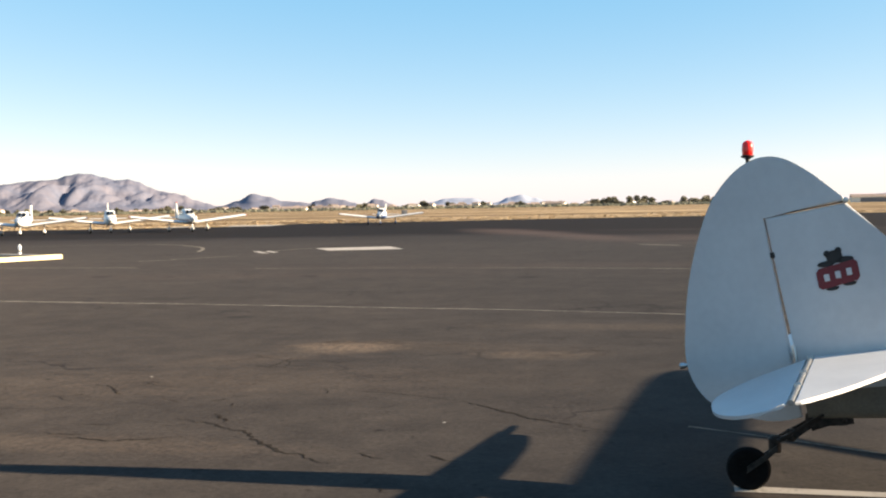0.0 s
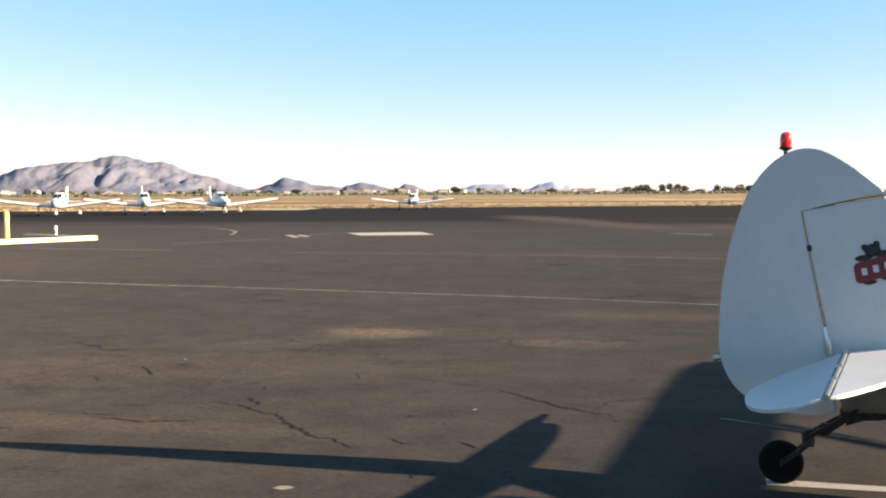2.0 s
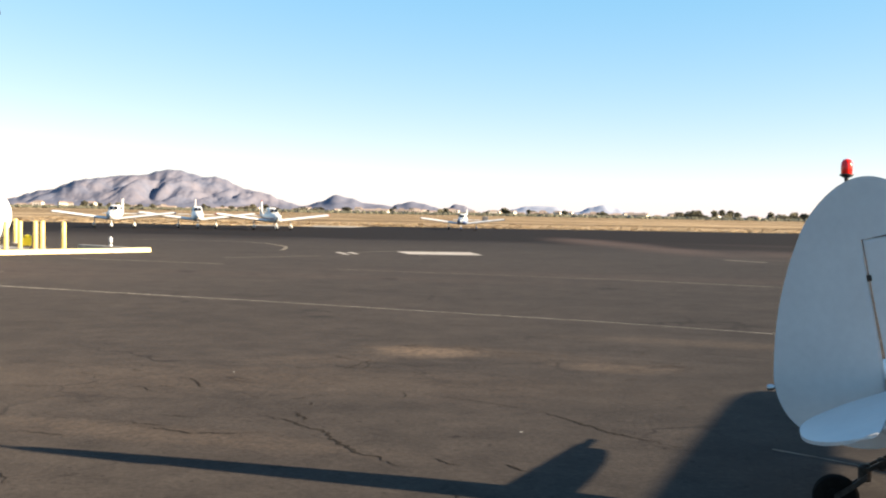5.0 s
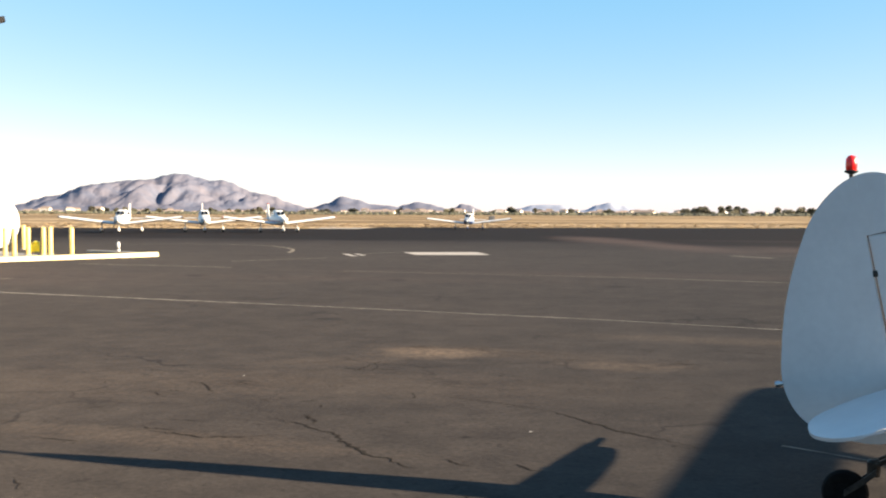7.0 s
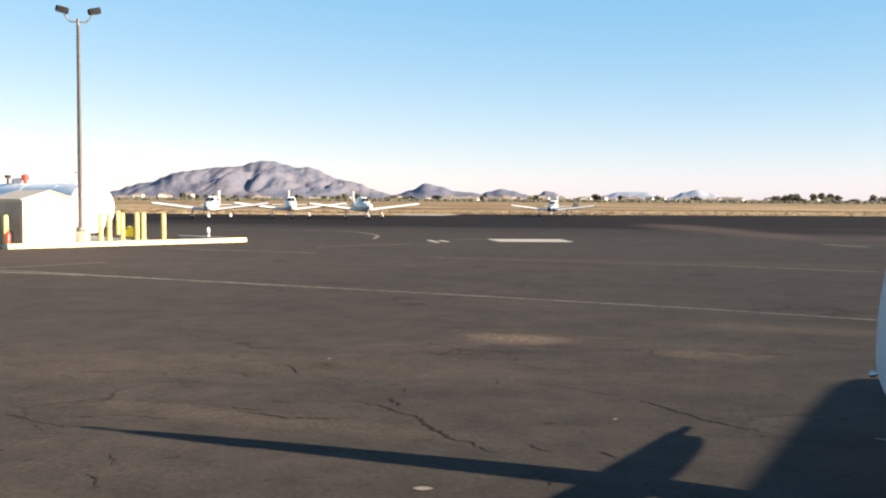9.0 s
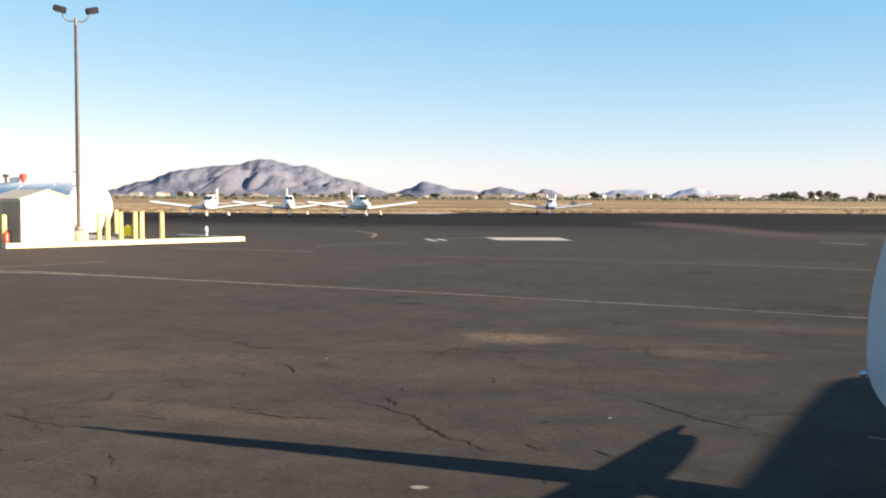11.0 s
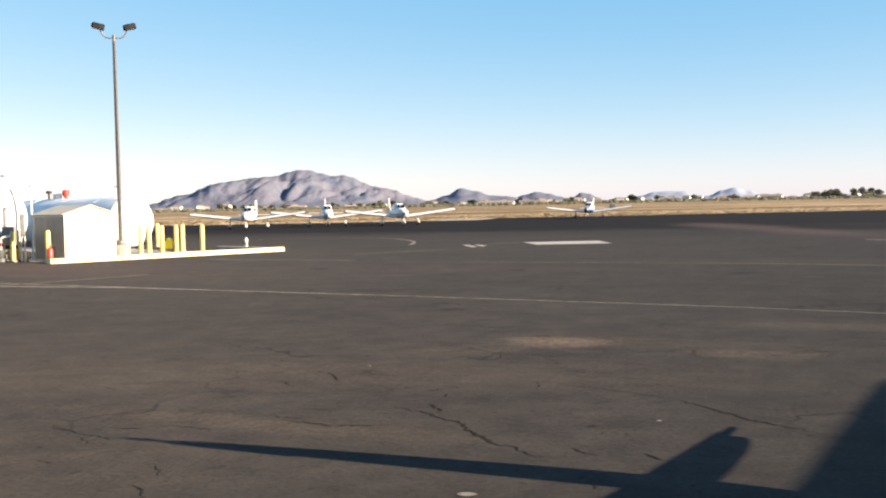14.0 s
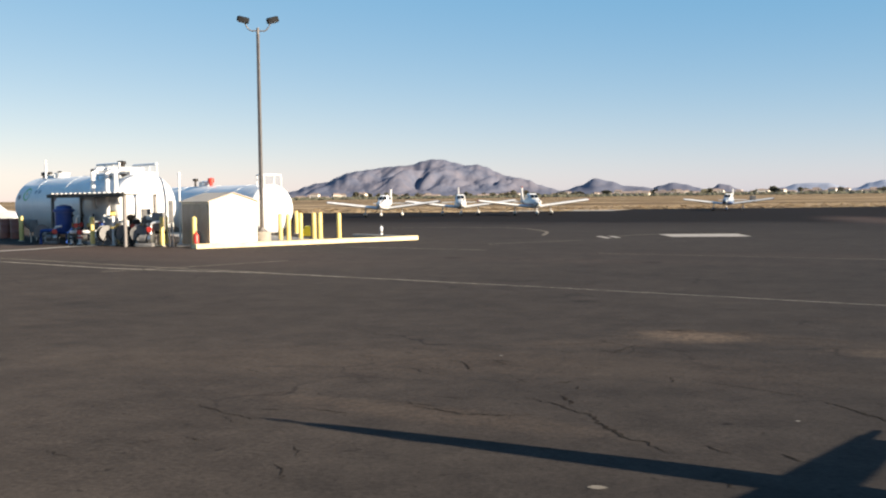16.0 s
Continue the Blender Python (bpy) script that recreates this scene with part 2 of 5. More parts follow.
ASPHALT = asphalt_material()
FIELD = field_material()
# distance haze is mixed into the rock colours as mauve and blue
ROCK = rock_material("hazy_desert_rock", (0.138, 0.132, 0.158), (0.100, 0.112, 0.154), 0.009)
ROCK_FAR = rock_material("hazy_far_rock", (0.26, 0.285, 0.345), (0.23, 0.255, 0.32), 0.004)
LINE = paint_line_material("worn_cream_line_paint", (0.30, 0.272, 0.235), 0.55)
LINE_FAINT = paint_line_material("faded_line_paint", (0.165, 0.145, 0.120), 0.56)
LINE_WHITE = paint_line_material("white_marking_paint", (0.29, 0.27, 0.245), 0.63)
CRACK = mat("crack_filler", (0.015, 0.0125, 0.0105), (0.034, 0.029, 0.024), 3, 0.97, spec=0.02)
WHITE = mat("white_fabric_dope", (0.43, 0.43, 0.43), (0.49, 0.49, 0.485), 3, 0.42, bump=0.04, fine=25)
PLANE_WHITE = mat("white_aircraft_paint", (0.52, 0.51, 0.49), (0.60, 0.59, 0.57), 2, 0.35)
PLANE_BLUE = mat("navy_aircraft_paint", (0.012, 0.025, 0.07), (0.02, 0.04, 0.10), 3, 0.3)
PLANE_GREY = mat("pale_grey_aircraft_paint", (0.20, 0.24, 0.29), (0.27, 0.31, 0.36), 2, 0.4)
PLANE_RED = mat("dark_red_trim", (0.22, 0.02, 0.02), (0.30, 0.03, 0.025), 4, 0.4)
GLASS = mat("smoked_acrylic", (0.015, 0.02, 0.025), (0.03, 0.035, 0.04), 2, 0.08, spec=0.8)
RUBBER = mat("black_rubber", (0.0035, 0.0032, 0.0032), (0.008, 0.0075, 0.007), 20, 0.95, bump=0.2, spec=0.12)
DARK_STEEL = mat("grimy_steel", (0.014, 0.012, 0.011), (0.045, 0.039, 0.034), 25, 0.55, 0.6, bump=0.25)
STEEL = mat("bare_steel", (0.35, 0.35, 0.34), (0.55, 0.55, 0.53), 20, 0.35, 0.9)
LOGO_RED = mat("deep_red_enamel", (0.11, 0.008, 0.014), (0.17, 0.012, 0.020), 10, 0.4)
LOGO_BLACK = mat("black_enamel", (0.004, 0.004, 0.0045), (0.010, 0.009, 0.009), 10, 0.5)
TANK = mat("white_tank_paint", (0.60, 0.60, 0.595), (0.70, 0.70, 0.685), 1.2, 0.4, bump=0.03, fine=9)
SHED_WALL = mat("cream_sheet_metal", (0.60, 0.55, 0.45), (0.68, 0.63, 0.53), 2.0, 0.5)
SHED_ROOF = mat("tan_roof_sheet", (0.42, 0.34, 0.25), (0.52, 0.43, 0.32), 2.5, 0.6)
# door tone, darkened by the shade on the shed's side wall
SHADED_DOOR = mat("shaded_door_paint", (0.24, 0.20, 0.16), (0.33, 0.28, 0.23), 3, 0.55)
YELLOW = mat("safety_yellow_paint", (0.64, 0.46, 0.13), (0.76, 0.58, 0.20), 3, 0.5, bump=0.1)
BRIGHT_YELLOW = mat("bright_yellow_enamel", (0.75, 0.60, 0.02), (0.85, 0.70, 0.04), 4, 0.45)
KERB_PAINT = mat("worn_yellow_kerb_paint", (0.58, 0.47, 0.24), (0.72, 0.62, 0.38), 3.5, 0.75, bump=0.2)
CONCRETE = mat("concrete", (0.23, 0.205, 0.17), (0.33, 0.30, 0.255), 3.0, 0.85, bump=0.3)
POLE_PAINT = mat("weathered_grey_pole", (0.115, 0.105, 0.100), (0.165, 0.152, 0.145), 4, 0.55, 0.3)
FLOOD = mat("dark_floodlight_casting", (0.012, 0.012, 0.013), (0.024, 0.024, 0.025), 6, 0.7, spec=0.1)
BLUE = mat("blue_enamel", (0.015, 0.05, 0.22), (0.03, 0.08, 0.30), 4, 0.4)
RED = mat("red_enamel", (0.45, 0.03, 0.02), (0.58, 0.05, 0.03), 5, 0.4)
ORANGE = mat("faded_rust_red_plastic", (0.15, 0.045, 0.03), (0.22, 0.065, 0.04), 5, 0.5)
GREEN = mat("green_decal", (0.10, 0.36, 0.05), (0.16, 0.45, 0.08), 5, 0.5)
GREY_BOX = mat("grey_equipment_paint", (0.10, 0.10, 0.10), (0.18, 0.175, 0.17), 5, 0.5)
STEEL_SHEET = mat("galvanised_sheet", (0.34, 0.34, 0.34), (0.46, 0.46, 0.45), 3, 0.5, 0.3)
STUCCO = mat("pale_stucco", (0.42, 0.37, 0.31), (0.64, 0.60, 0.55), 0.4, 0.9, per_object=0.3)
ROOF_TILE = mat("clay_tile_roof", (0.17, 0.125, 0.10), (0.27, 0.205, 0.165), 0.6, 0.9, per_object=0.3)
LEAF = mat("desert_foliage", (0.040, 0.040, 0.024), (0.090, 0.082, 0.048), 0.8, 0.8, per_object=0.35)
BARK = mat("bark", (0.08, 0.06, 0.045), (0.13, 0.10, 0.075), 3, 0.9)
WINDOW = mat("dark_window", (0.02, 0.025, 0.03), (0.05, 0.055, 0.06), 1, 0.15)
lens = bpy.data.materials.new("red_beacon_glass")
lens.use_nodes = True
lb = lens.node_tree.nodes["Principled BSDF"]
lb.inputs["Base Color"].default_value = (0.75, 0.02, 0.015, 1)
lb.inputs["Roughness"].default_value = 0.12
lb.inputs["Subsurface Weight"].default_value = 0.6
lb.inputs["Subsurface Radius"].default_value = (0.05, 0.004, 0.003)
lb.inputs["Subsurface Scale"].default_value = 0.5


# ---- mesh helpers ----
def part(name, bm, material, parent=None, label="", smooth=True):
    """Links a bmesh as one mesh object under its thing."""
    bmesh.ops.recalc_face_normals(bm, faces=bm.faces)
    me = bpy.data.meshes.new(name)
    bm.to_mesh(me)
    bm.free()
    me.materials.append(material)
    if smooth:
        for p in me.polygons:
            p.use_smooth = True
        me.set_sharp_from_angle(angle=radians(38))
    ob = new(name, me)
    if parent:
        ob.parent = parent
    return tagged(ob, label)


def thing(name, label, category, at=None, group="", kind=""):
    ob = new(name)
    if at is not None:
        ob.matrix_world = at
    return tagged(ob, label, category, group, kind)


def box(bm, c, s, rz=0.0, bevel=0.0):
    g = bmesh.ops.create_cube(bm, size=1, matrix=Matrix.Translation(c) @ Matrix.Rotation(rz, 4, 'Z') @ Matrix.Diagonal((*s, 1)))
    if bevel:
        e = {x for v in g["verts"] for x in v.link_edges}
        bmesh.ops.bevel(bm, geom=list(e), offset=bevel, segments=2, affect='EDGES', profile=0.6)
    return bm


def loft(bm, rings, cap=True):
    vs = [[bm.verts.new(p) for p in r] for r in rings]
    n = len(vs[0])
    for a, b in zip(vs, vs[1:]):
        for i in range(n):
            bm.faces.new((a[i], a[(i + 1) % n], b[(i + 1) % n], b[i]))
    if cap:
        bm.faces.new(vs[0])
        bm.faces.new(vs[-1][::-1])
    return bm


def tube(bm, pts, r, seg=10):
    """A round bar through points; r is one radius or one per point."""
    pts = [Vector(p) for p in pts]
    rs = r if isinstance(r, (list, tuple)) else [r] * len(pts)
    rings = []
    for i, p in enumerate(pts):
        d = (pts[min(i + 1, len(pts) - 1)] - pts[max(i - 1, 0)]).normalized()
        u = d.cross(Vector((0, 0, 1)) if abs(d.z) < 0.9 else Vector((1, 0, 0))).normalized()
        w = d.cross(u)
        rings.append([p + (u * math.cos(a) + w * math.sin(a)) * rs[i] for a in (2 * math.pi * j / seg for j in range(seg))])
    return loft(bm, rings)


def wheel(bm, c, axis, prof, seg=24):
    """A turned body: prof is (along axis, radius) pairs."""
    axis = Vector(axis).normalized()
    u = axis.cross(Vector((0, 0, 1)) if abs(axis.z) < 0.9 else Vector((1, 0, 0))).normalized()
    w = axis.cross(u)
    rings = [[Vector(c) + axis * h + (u * math.cos(a) + w * math.sin(a)) * r for a in (2 * math.pi * j / seg for j in range(seg))] for h, r in prof]
    return loft(bm, rings)


def spline(pts, n=6):
    """Smooth points through a few control points."""
    pts = [Vector(p) for p in pts]
    out = []
    for i in range(len(pts) - 1):
        p0, p1, p2, p3 = pts[max(i - 1, 0)], pts[i], pts[i + 1], pts[min(i + 2, len(pts) - 1)]
        for j in range(n):
            t = j / n
            out.append(0.5 * (2 * p1 + (p2 - p0) * t + (2 * p0 - 5 * p1 + 4 * p2 - p3) * t * t + (3 * p1 - p0 - 3 * p2 + p3) * t ** 3))
    return out + [pts[-1]]


def plate(bm, outline, thick, to3d, bevel=0.0):
    """A flat body with rounded rim: outline in two coordinates, to3d(u, v, w) gives the place."""
    a = [bm.verts.new(to3d(u, v, -thick / 2)) for u, v, *_ in outline]
    b = [bm.verts.new(to3d(u, v, thick / 2)) for u, v, *_ in outline]
    f1, f2 = bm.faces.new(a), bm.faces.new(b[::-1])
    n = len(a)
    for i in range(n):
        bm.faces.new((a[i], b[i], b[(i + 1) % n], a[(i + 1) % n]))
    if bevel:
        bmesh.ops.bevel(bm, geom=list(set(f1.edges) | set(f2.edges)), offset=bevel, segments=2, affect='EDGES', profile=0.5)
    return bm


def oval(w, h, c, n=20, power=2.6):
    """A rounded-square ring in two coordinates."""
    out = []
    for i in range(n):
        t = 2 * math.pi * i / n
        ct, st = math.cos(t), math.sin(t)
        out.append((w * math.copysign(abs(ct) ** (2 / power), ct), c + h * math.copysign(abs(st) ** (2 / power), st)))
    return out


def ribbon(name, pts, width, material, label, category="marking", wob=0.0, z=0.004, taper=False):
    """A painted or cracked strip lying on the ground."""
    bm = bmesh.new()
    pts = [Vector((x, y, 0)) for x, y in pts]
    dense = []
    for a, b in zip(pts, pts[1:]):
        k = max(1, int((b - a).length / 0.035 if taper else max(width * 3, 0.08 if wob else 2.0)))
        dense += [a.lerp(b, j / k) for j in range(k)]
    dense.append(pts[-1])
    rows = []
    for i, p in enumerate(dense):
        d = (dense[min(i + 1, len(dense) - 1)] - dense[max(i - 1, 0)]).normalized()
        s = Vector((-d.y, d.x, 0))
        w = width * (1 + (rnd.uniform(-0.6, 0.6) if wob else 0)) / 2
        if taper:
            w *= min(1, 0.15 + 3.2 * min(i, len(dense) - 1 - i) / len(dense))
        q = p + s * (rnd.uniform(-wob, wob) + (noise.noise(p * 3.1) * 0.015 + noise.noise(p * 9) * 0.028 + noise.noise(p * 24) * 0.024 if taper else 0))
        rows.append((bm.verts.new(q + s * w + Vector((0, 0, z))), bm.verts.new(q - s * w + Vector((0, 0, z)))))
    for (a, b), (c, d) in zip(rows, rows[1:]):
        bm.faces.new((a, b, d, c))
    ob = part(name, bm, material, smooth=False)
    return tagged(ob, label, category, kind="structure")


# ---- ground ----
def sheet(name, outline, z, material, label):
    bm = bmesh.new()
    bm.faces.new([bm.verts.new((x, y, z)) for x, y in outline])
    return tagged(part(name, bm, material, smooth=False), label, name, kind="structure")


sheet("ground", [(4800 * math.cos(a), 4800 * math.sin(a)) for a in (2 * math.pi * i / 64 for i in range(64))], -0.03, FIELD,
      "dry tan desert grassland reaching to the horizon")
sheet("apron", [(-160, -90), (160, -90), (160, 134), (70, 127), (27, 120), (-4, 113), (-18, 112), (-18.6, 99.5), (-60, 98), (-160, 96)], 0.0, ASPHALT,
      "weathered grey brown asphalt aircraft apron with cracks")
sheet("concrete_strip", [(-30, 99.6), (-18.4, 99.8), (-17.9, 107), (-29, 106.6)], 0.004, CONCRETE, "pale concrete strip at the edge of the asphalt")

WEEDS = mat("dry_ochre_weeds", (0.17, 0.095, 0.018), (0.30, 0.185, 0.05), 1.5, 0.9, bump=0.5)
sheet("weed_patch", [(-26.4, 100.6), (-25.2, 99.9), (-23.4, 100.2), (-22.6, 101.6), (-23.3, 104.6), (-25.0, 105.4), (-26.6, 104.2)], 0.012, WEEDS, "patch of dry ochre weeds on the concrete strip")

# painted lines
ribbon("painted_line", [(-30, 25.2), (-15.65, 20.27), (-10.82, 19.55), (-4.52, 17.61), (1.06, 15.75), (3.35, 14.78), (12, 11.7)], 0.085, LINE, "thin worn cream line painted on asphalt", wob=0.006)
ribbon("painted_line", [(-26, 24.7), (-19.88, 22.62), (-14.35, 20.69), (-11, 19.7)], 0.10, LINE_FAINT, "faded painted line on asphalt")
ribbon("painted_line", [(-15.18, 19.26), (-13.9, 21.5), (-12.79, 23.69)], 0.10, LINE_FAINT, "faded painted line on asphalt")
ribbon("painted_line", [(-14.4, 30.6), (-13.14, 30.26), (-9.1, 29.28)], 0.12, LINE_FAINT, "faded painted line on asphalt")
ribbon("painted_line", [(-10.26, 32.98), (-7.68, 36.02)], 0.12, LINE_FAINT, "faded painted line on asphalt")
ribbon("painted_line", [(-7.78, 39.57), (-7.0, 37.6)], 0.22, LINE_WHITE, "short white painted dash on asphalt")
ribbon("painted_line", [(-7.35, 39.7), (-6.75, 38.2)], 0.22, LINE_WHITE, "short white painted dash on asphalt")
ribbon("painted_line", [(-7.1, 39.7), (-6.4, 41.0), (-5.7, 41.7)], 0.13, LINE_FAINT, "thin pale guide line on asphalt")
sheet("painted_block", [(-5.75, 41.6), (-2.75, 42.3), (-2.05, 39.5), (-4.9, 39.1)], 0.004, LINE_WHITE, "large pale painted block on asphalt")
arc = [(-10.2, 40.3), (-10.5, 42.15), (-11.0, 44.2), (-11.85, 46.1), (-13.0, 48.2), (-14.5, 49.7), (-17.4, 50.3), (-21, 49.5)]
ribbon("painted_arc", arc, 0.16, LINE_FAINT, "faded curved guide line on asphalt")
ribbon("painted_line", [(1.64, 5.74), (1.95, 5.67), (2.43, 5.57), (4.6, 5.1)], 0.09, LINE_WHITE, "white worn tie-down line beneath the tailwheel", wob=0.006)

ribbon("surface_joint", [(-5.5, 28.0), (-0.9, 26.96), (2.68, 26.1), (5.71, 24.9), (11, 22.9)], 0.09, LINE_FAINT, "pale dusty joint across the asphalt", "joint", wob=0.01)
ribbon("painted_line", [(7.2, 40.3), (7.77, 39.47), (8.40, 38.6)], 0.35, LINE_FAINT, "short faded paint mark on asphalt")
ribbon("surface_joint", [(1.75, 7.36), (2.0, 7.16), (2.3, 6.91), (3.1, 6.2)], 0.03, LINE_FAINT, "thin pale joint across the asphalt", "joint", wob=0.006)

# open cracks
for pts, wide in (([(-2.10, 7.93), (-1.72, 7.62), (-1.49, 7.42), (-1.33, 7.10), (-1.13, 6.82), (-0.93, 6.62), (-0.74, 6.42)], 0.040),
               ([(-1.84, 8.06), (-1.80, 7.96), (-1.71, 7.84), (-1.68, 7.72)], 0.036),
               ([(-1.80, 8.48), (-1.77, 8.36)], 0.026),
               ([(-0.87, 9.02), (-0.62, 8.91), (-0.40, 8.80), (0.09, 8.47)], 0.016),
               ([(0.09, 8.46), (0.43, 8.03), (0.62, 7.76), (0.86, 7.54), (1.05, 7.33), (1.14, 7.20)], 0.032),
               ([(-0.10, 6.62), (0.01, 6.49), (0.10, 6.44)], 0.026), ([(-0.57, 6.69), (-0.49, 6.60), (-0.40, 6.52)], 0.028),
               ([(-2.95, 7.42), (-2.61, 7.37)], 0.022), ([(-2.86, 7.32), (-2.44, 7.17), (-2.13, 7.18), (-1.84, 7.30)], 0.026),
               ([(-2.90, 7.76), (-2.51, 7.70)], 0.024), ([(-3.56, 7.02), (-3.20, 6.93)], 0.020),
               ([(-3.34, 9.56), (-3.12, 9.37), (-2.91, 8.96)], 0.026), ([(-2.96, 9.66), (-2.62, 9.50)], 0.020),
               ([(-1.90, 10.36), (-1.84, 10.48), (-1.76, 10.80), (-1.70, 11.10)], 0.030),
               ([(-1.65, 12.25), (-1.30, 12.32), (-0.95, 12.22), (-0.60, 12.30)], 0.034), ([(-0.55, 12.1), (-0.2, 11.9), (0.3, 11.95)], 0.028),
               ([(-0.38, 5.84), (-0.33, 5.73)], 0.020), ([(-3.04, 5.47), (-2.91, 5.35), (-2.82, 5.16)], 0.018), ([(-3.16, 5.92), (-3.08, 5.81), (-2.97, 5.67)], 0.016),
               ([(-4.55, 6.92), (-4.2, 6.7), (-3.91, 6.58), (-3.72, 6.5)], 0.018),
               ([(-4.15, 6.62), (-3.9, 6.42), (-3.7, 6.36)], 0.012),
               ([(-4.66, 5.32), (-4.5, 5.24), (-4.36, 5.22)], 0.014),
               ([(-4.24, 5.6), (-4.18, 5.72), (-4.02, 5.82)], 0.012),
               ([(-3.98, 5.92), (-3.86, 5.86), (-3.76, 5.86)], 0.014),
               ([(-3.3, 5.66), (-3.2, 5.6)], 0.012),
               ([(-0.9, 12.6), (0.0, 12.0), (0.6, 11.75)], 0.014),
               ([(-2.02, 10.55), (-1.86, 10.42), (-1.76, 10.46)], 0.035),
               ([(-1.72, 10.8), (-1.66, 10.6), (-1.7, 10.35)], 0.02),
               ([(1.45, 11.35), (1.62, 11.22), (1.78, 11.2)], 0.035), ([(1.55, 10.95), (1.72, 10.85)], 0.025),
               ([(-1.15, 9.15), (-1.05, 9.0), (-1.08, 8.85)], 0.018), ([(-0.72, 9.5), (-0.6, 9.35)], 0.014),
               ([(-2.9, 9.6), (-2.75, 9.45), (-2.6, 9.42)], 0.014), ([(-3.6, 8.95), (-3.4, 8.9), (-3.3, 8.72)], 0.012),
               ([(-3.2, 10.6), (-2.95, 10.45)], 0.014), ([(-4.4, 9.6), (-4.15, 9.5), (-4.05, 9.3)], 0.012),
               ([(-5.4, 8.6), (-5.0, 8.5), (-4.7, 8.25)], 0.010), ([(-2.55, 8.9), (-2.3, 8.6), (-2.35, 8.45)], 0.012),
               ([(-5.2, 14.2), (-2.6, 13.2), (0.2, 13.0)], 0.010)):
    w = wide * 0.62
    ribbon("crack", pts, w, CRACK, "dark jagged crack across the asphalt", "crack", wob=w * 0.7, z=0.003, taper=True)
chips = random.Random(31)
for cx, cy, sx, sy, count in ((-1.2, 12.2, 0.9, 0.18, 12), (-1.75, 10.9, 0.25, 0.5, 9), (1.2, 11.3, 0.7, 0.25, 9), (-2.9, 8.6, 0.9, 1.0, 7), (0.4, 9.6, 1.2, 0.7, 4), (-4.2, 7.6, 0.7, 0.7, 5)):
    for i in range(count):
        x, y, a = chips.gauss(cx, sx), chips.gauss(cy, sy), chips.uniform(-0.8, 0.8)
        length = chips.uniform(0.06, 0.22)
        ribbon("crack", [(x, y), (x + length * math.cos(a), y + length * math.sin(a)), (x + 1.6 * length * math.cos(a + 0.2), y + 1.6 * length * math.sin(a + 0.2))], chips.uniform(0.008, 0.018), CRACK,
               "short dark crack chipped out of the asphalt", "crack", wob=0.012, z=0.003, taper=True)
for x, y, s in ((-0.015, 7.61, 0.013), (-1.05, 5.55, 0.04), (-2.9, 9.9, 0.012)):
    bm = bmesh.new()
    bm.faces.new([bm.verts.new((x + s * 1.5 * math.cos(a) * rnd.uniform(0.7, 1.2), y + s * math.sin(a) * rnd.uniform(0.7, 1.2), 0.004)) for a in (math.pi * i / 5 for i in range(10))])
    tagged(part("paint_fleck", bm, LINE_WHITE if s < 0.03 else LINE_FAINT, smooth=False), "small pale fleck of paint on asphalt", "marking", kind="structure")


# ---- hills ----
def ridge(name, az0, az1, dist, depth, profile, material, label, rough, seed, nu=240, nv=44):
    """A hill range seen from the apron: a crest line of few heights with gullied flanks."""
    bm = bmesh.new()
    rows = []
    for j in range(nv):
        v = j / (nv - 1)
        row = []
        for i in range(nu):
            u = i / (nu - 1)
            az = radians(az0 + (az1 - az0) * u)
            k = u * (len(profile) - 1)
            k0 = min(int(k), len(profile) - 2)
            f = k - k0
            f = f * f * (3 - 2 * f)
            h = profile[k0] * (1 - f) + profile[k0 + 1] * f
            d = dist + (v - 0.75) * depth
            x, y = d * math.sin(az), d * math.cos(az)
            shape = math.sin(min(v / 0.75, 1) * math.pi / 2) ** 1.25 if v < 0.75 else math.cos((v - 0.75) / 0.25 * math.pi / 2)
            q = Vector((x / 120 + 0.5 * noise.noise(Vector((x / 260, y / 260, seed + 9))), y / 230, seed + 3))
            crest = noise.fractal(Vector((x / 60, y / 400, seed)), 0.7, 2.0, 4)
            spur = abs(noise.noise(q)) * 1.5 + abs(noise.noise(q * 2.3 + Vector((x * y / 4e6, 0, 4)))) * 0.55
            gully = noise.fractal(Vector((x / 48, y / 90, seed + 6)), 0.8, 2.1, 4)
            flank = shape * (1.03 - shape ** 3)
            z = h * (shape * (1 + rough * 0.03 * crest) - rough * flank * (0.62 * (0.80 - spur) + 0.07 * gully))
            row.append(bm.verts.new((x, y, max(z, -0.5) - 0.6)))
        rows.append(row)
    for a, b in zip(rows, rows[1:]):
        for i in range(nu - 1):
            bm.faces.new((a[i], a[i + 1], b[i + 1], b[i]))
    return tagged(part(name, bm, material), label, "mountain", kind="structure")


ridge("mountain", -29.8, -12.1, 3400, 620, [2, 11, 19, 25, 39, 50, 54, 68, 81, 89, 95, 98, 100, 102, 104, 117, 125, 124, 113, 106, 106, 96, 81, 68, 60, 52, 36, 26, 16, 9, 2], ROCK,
      "rugged brown desert mountain on the horizon, mauve haze in its colour", 1.0, 1.7, 420, 80)
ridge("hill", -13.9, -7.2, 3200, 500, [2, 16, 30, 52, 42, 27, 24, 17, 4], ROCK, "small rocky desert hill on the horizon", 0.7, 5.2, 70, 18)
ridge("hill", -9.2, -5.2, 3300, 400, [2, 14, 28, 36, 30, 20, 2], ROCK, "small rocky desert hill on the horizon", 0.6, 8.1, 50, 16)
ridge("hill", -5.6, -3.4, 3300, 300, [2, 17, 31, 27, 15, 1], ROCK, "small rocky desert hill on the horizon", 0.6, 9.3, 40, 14)
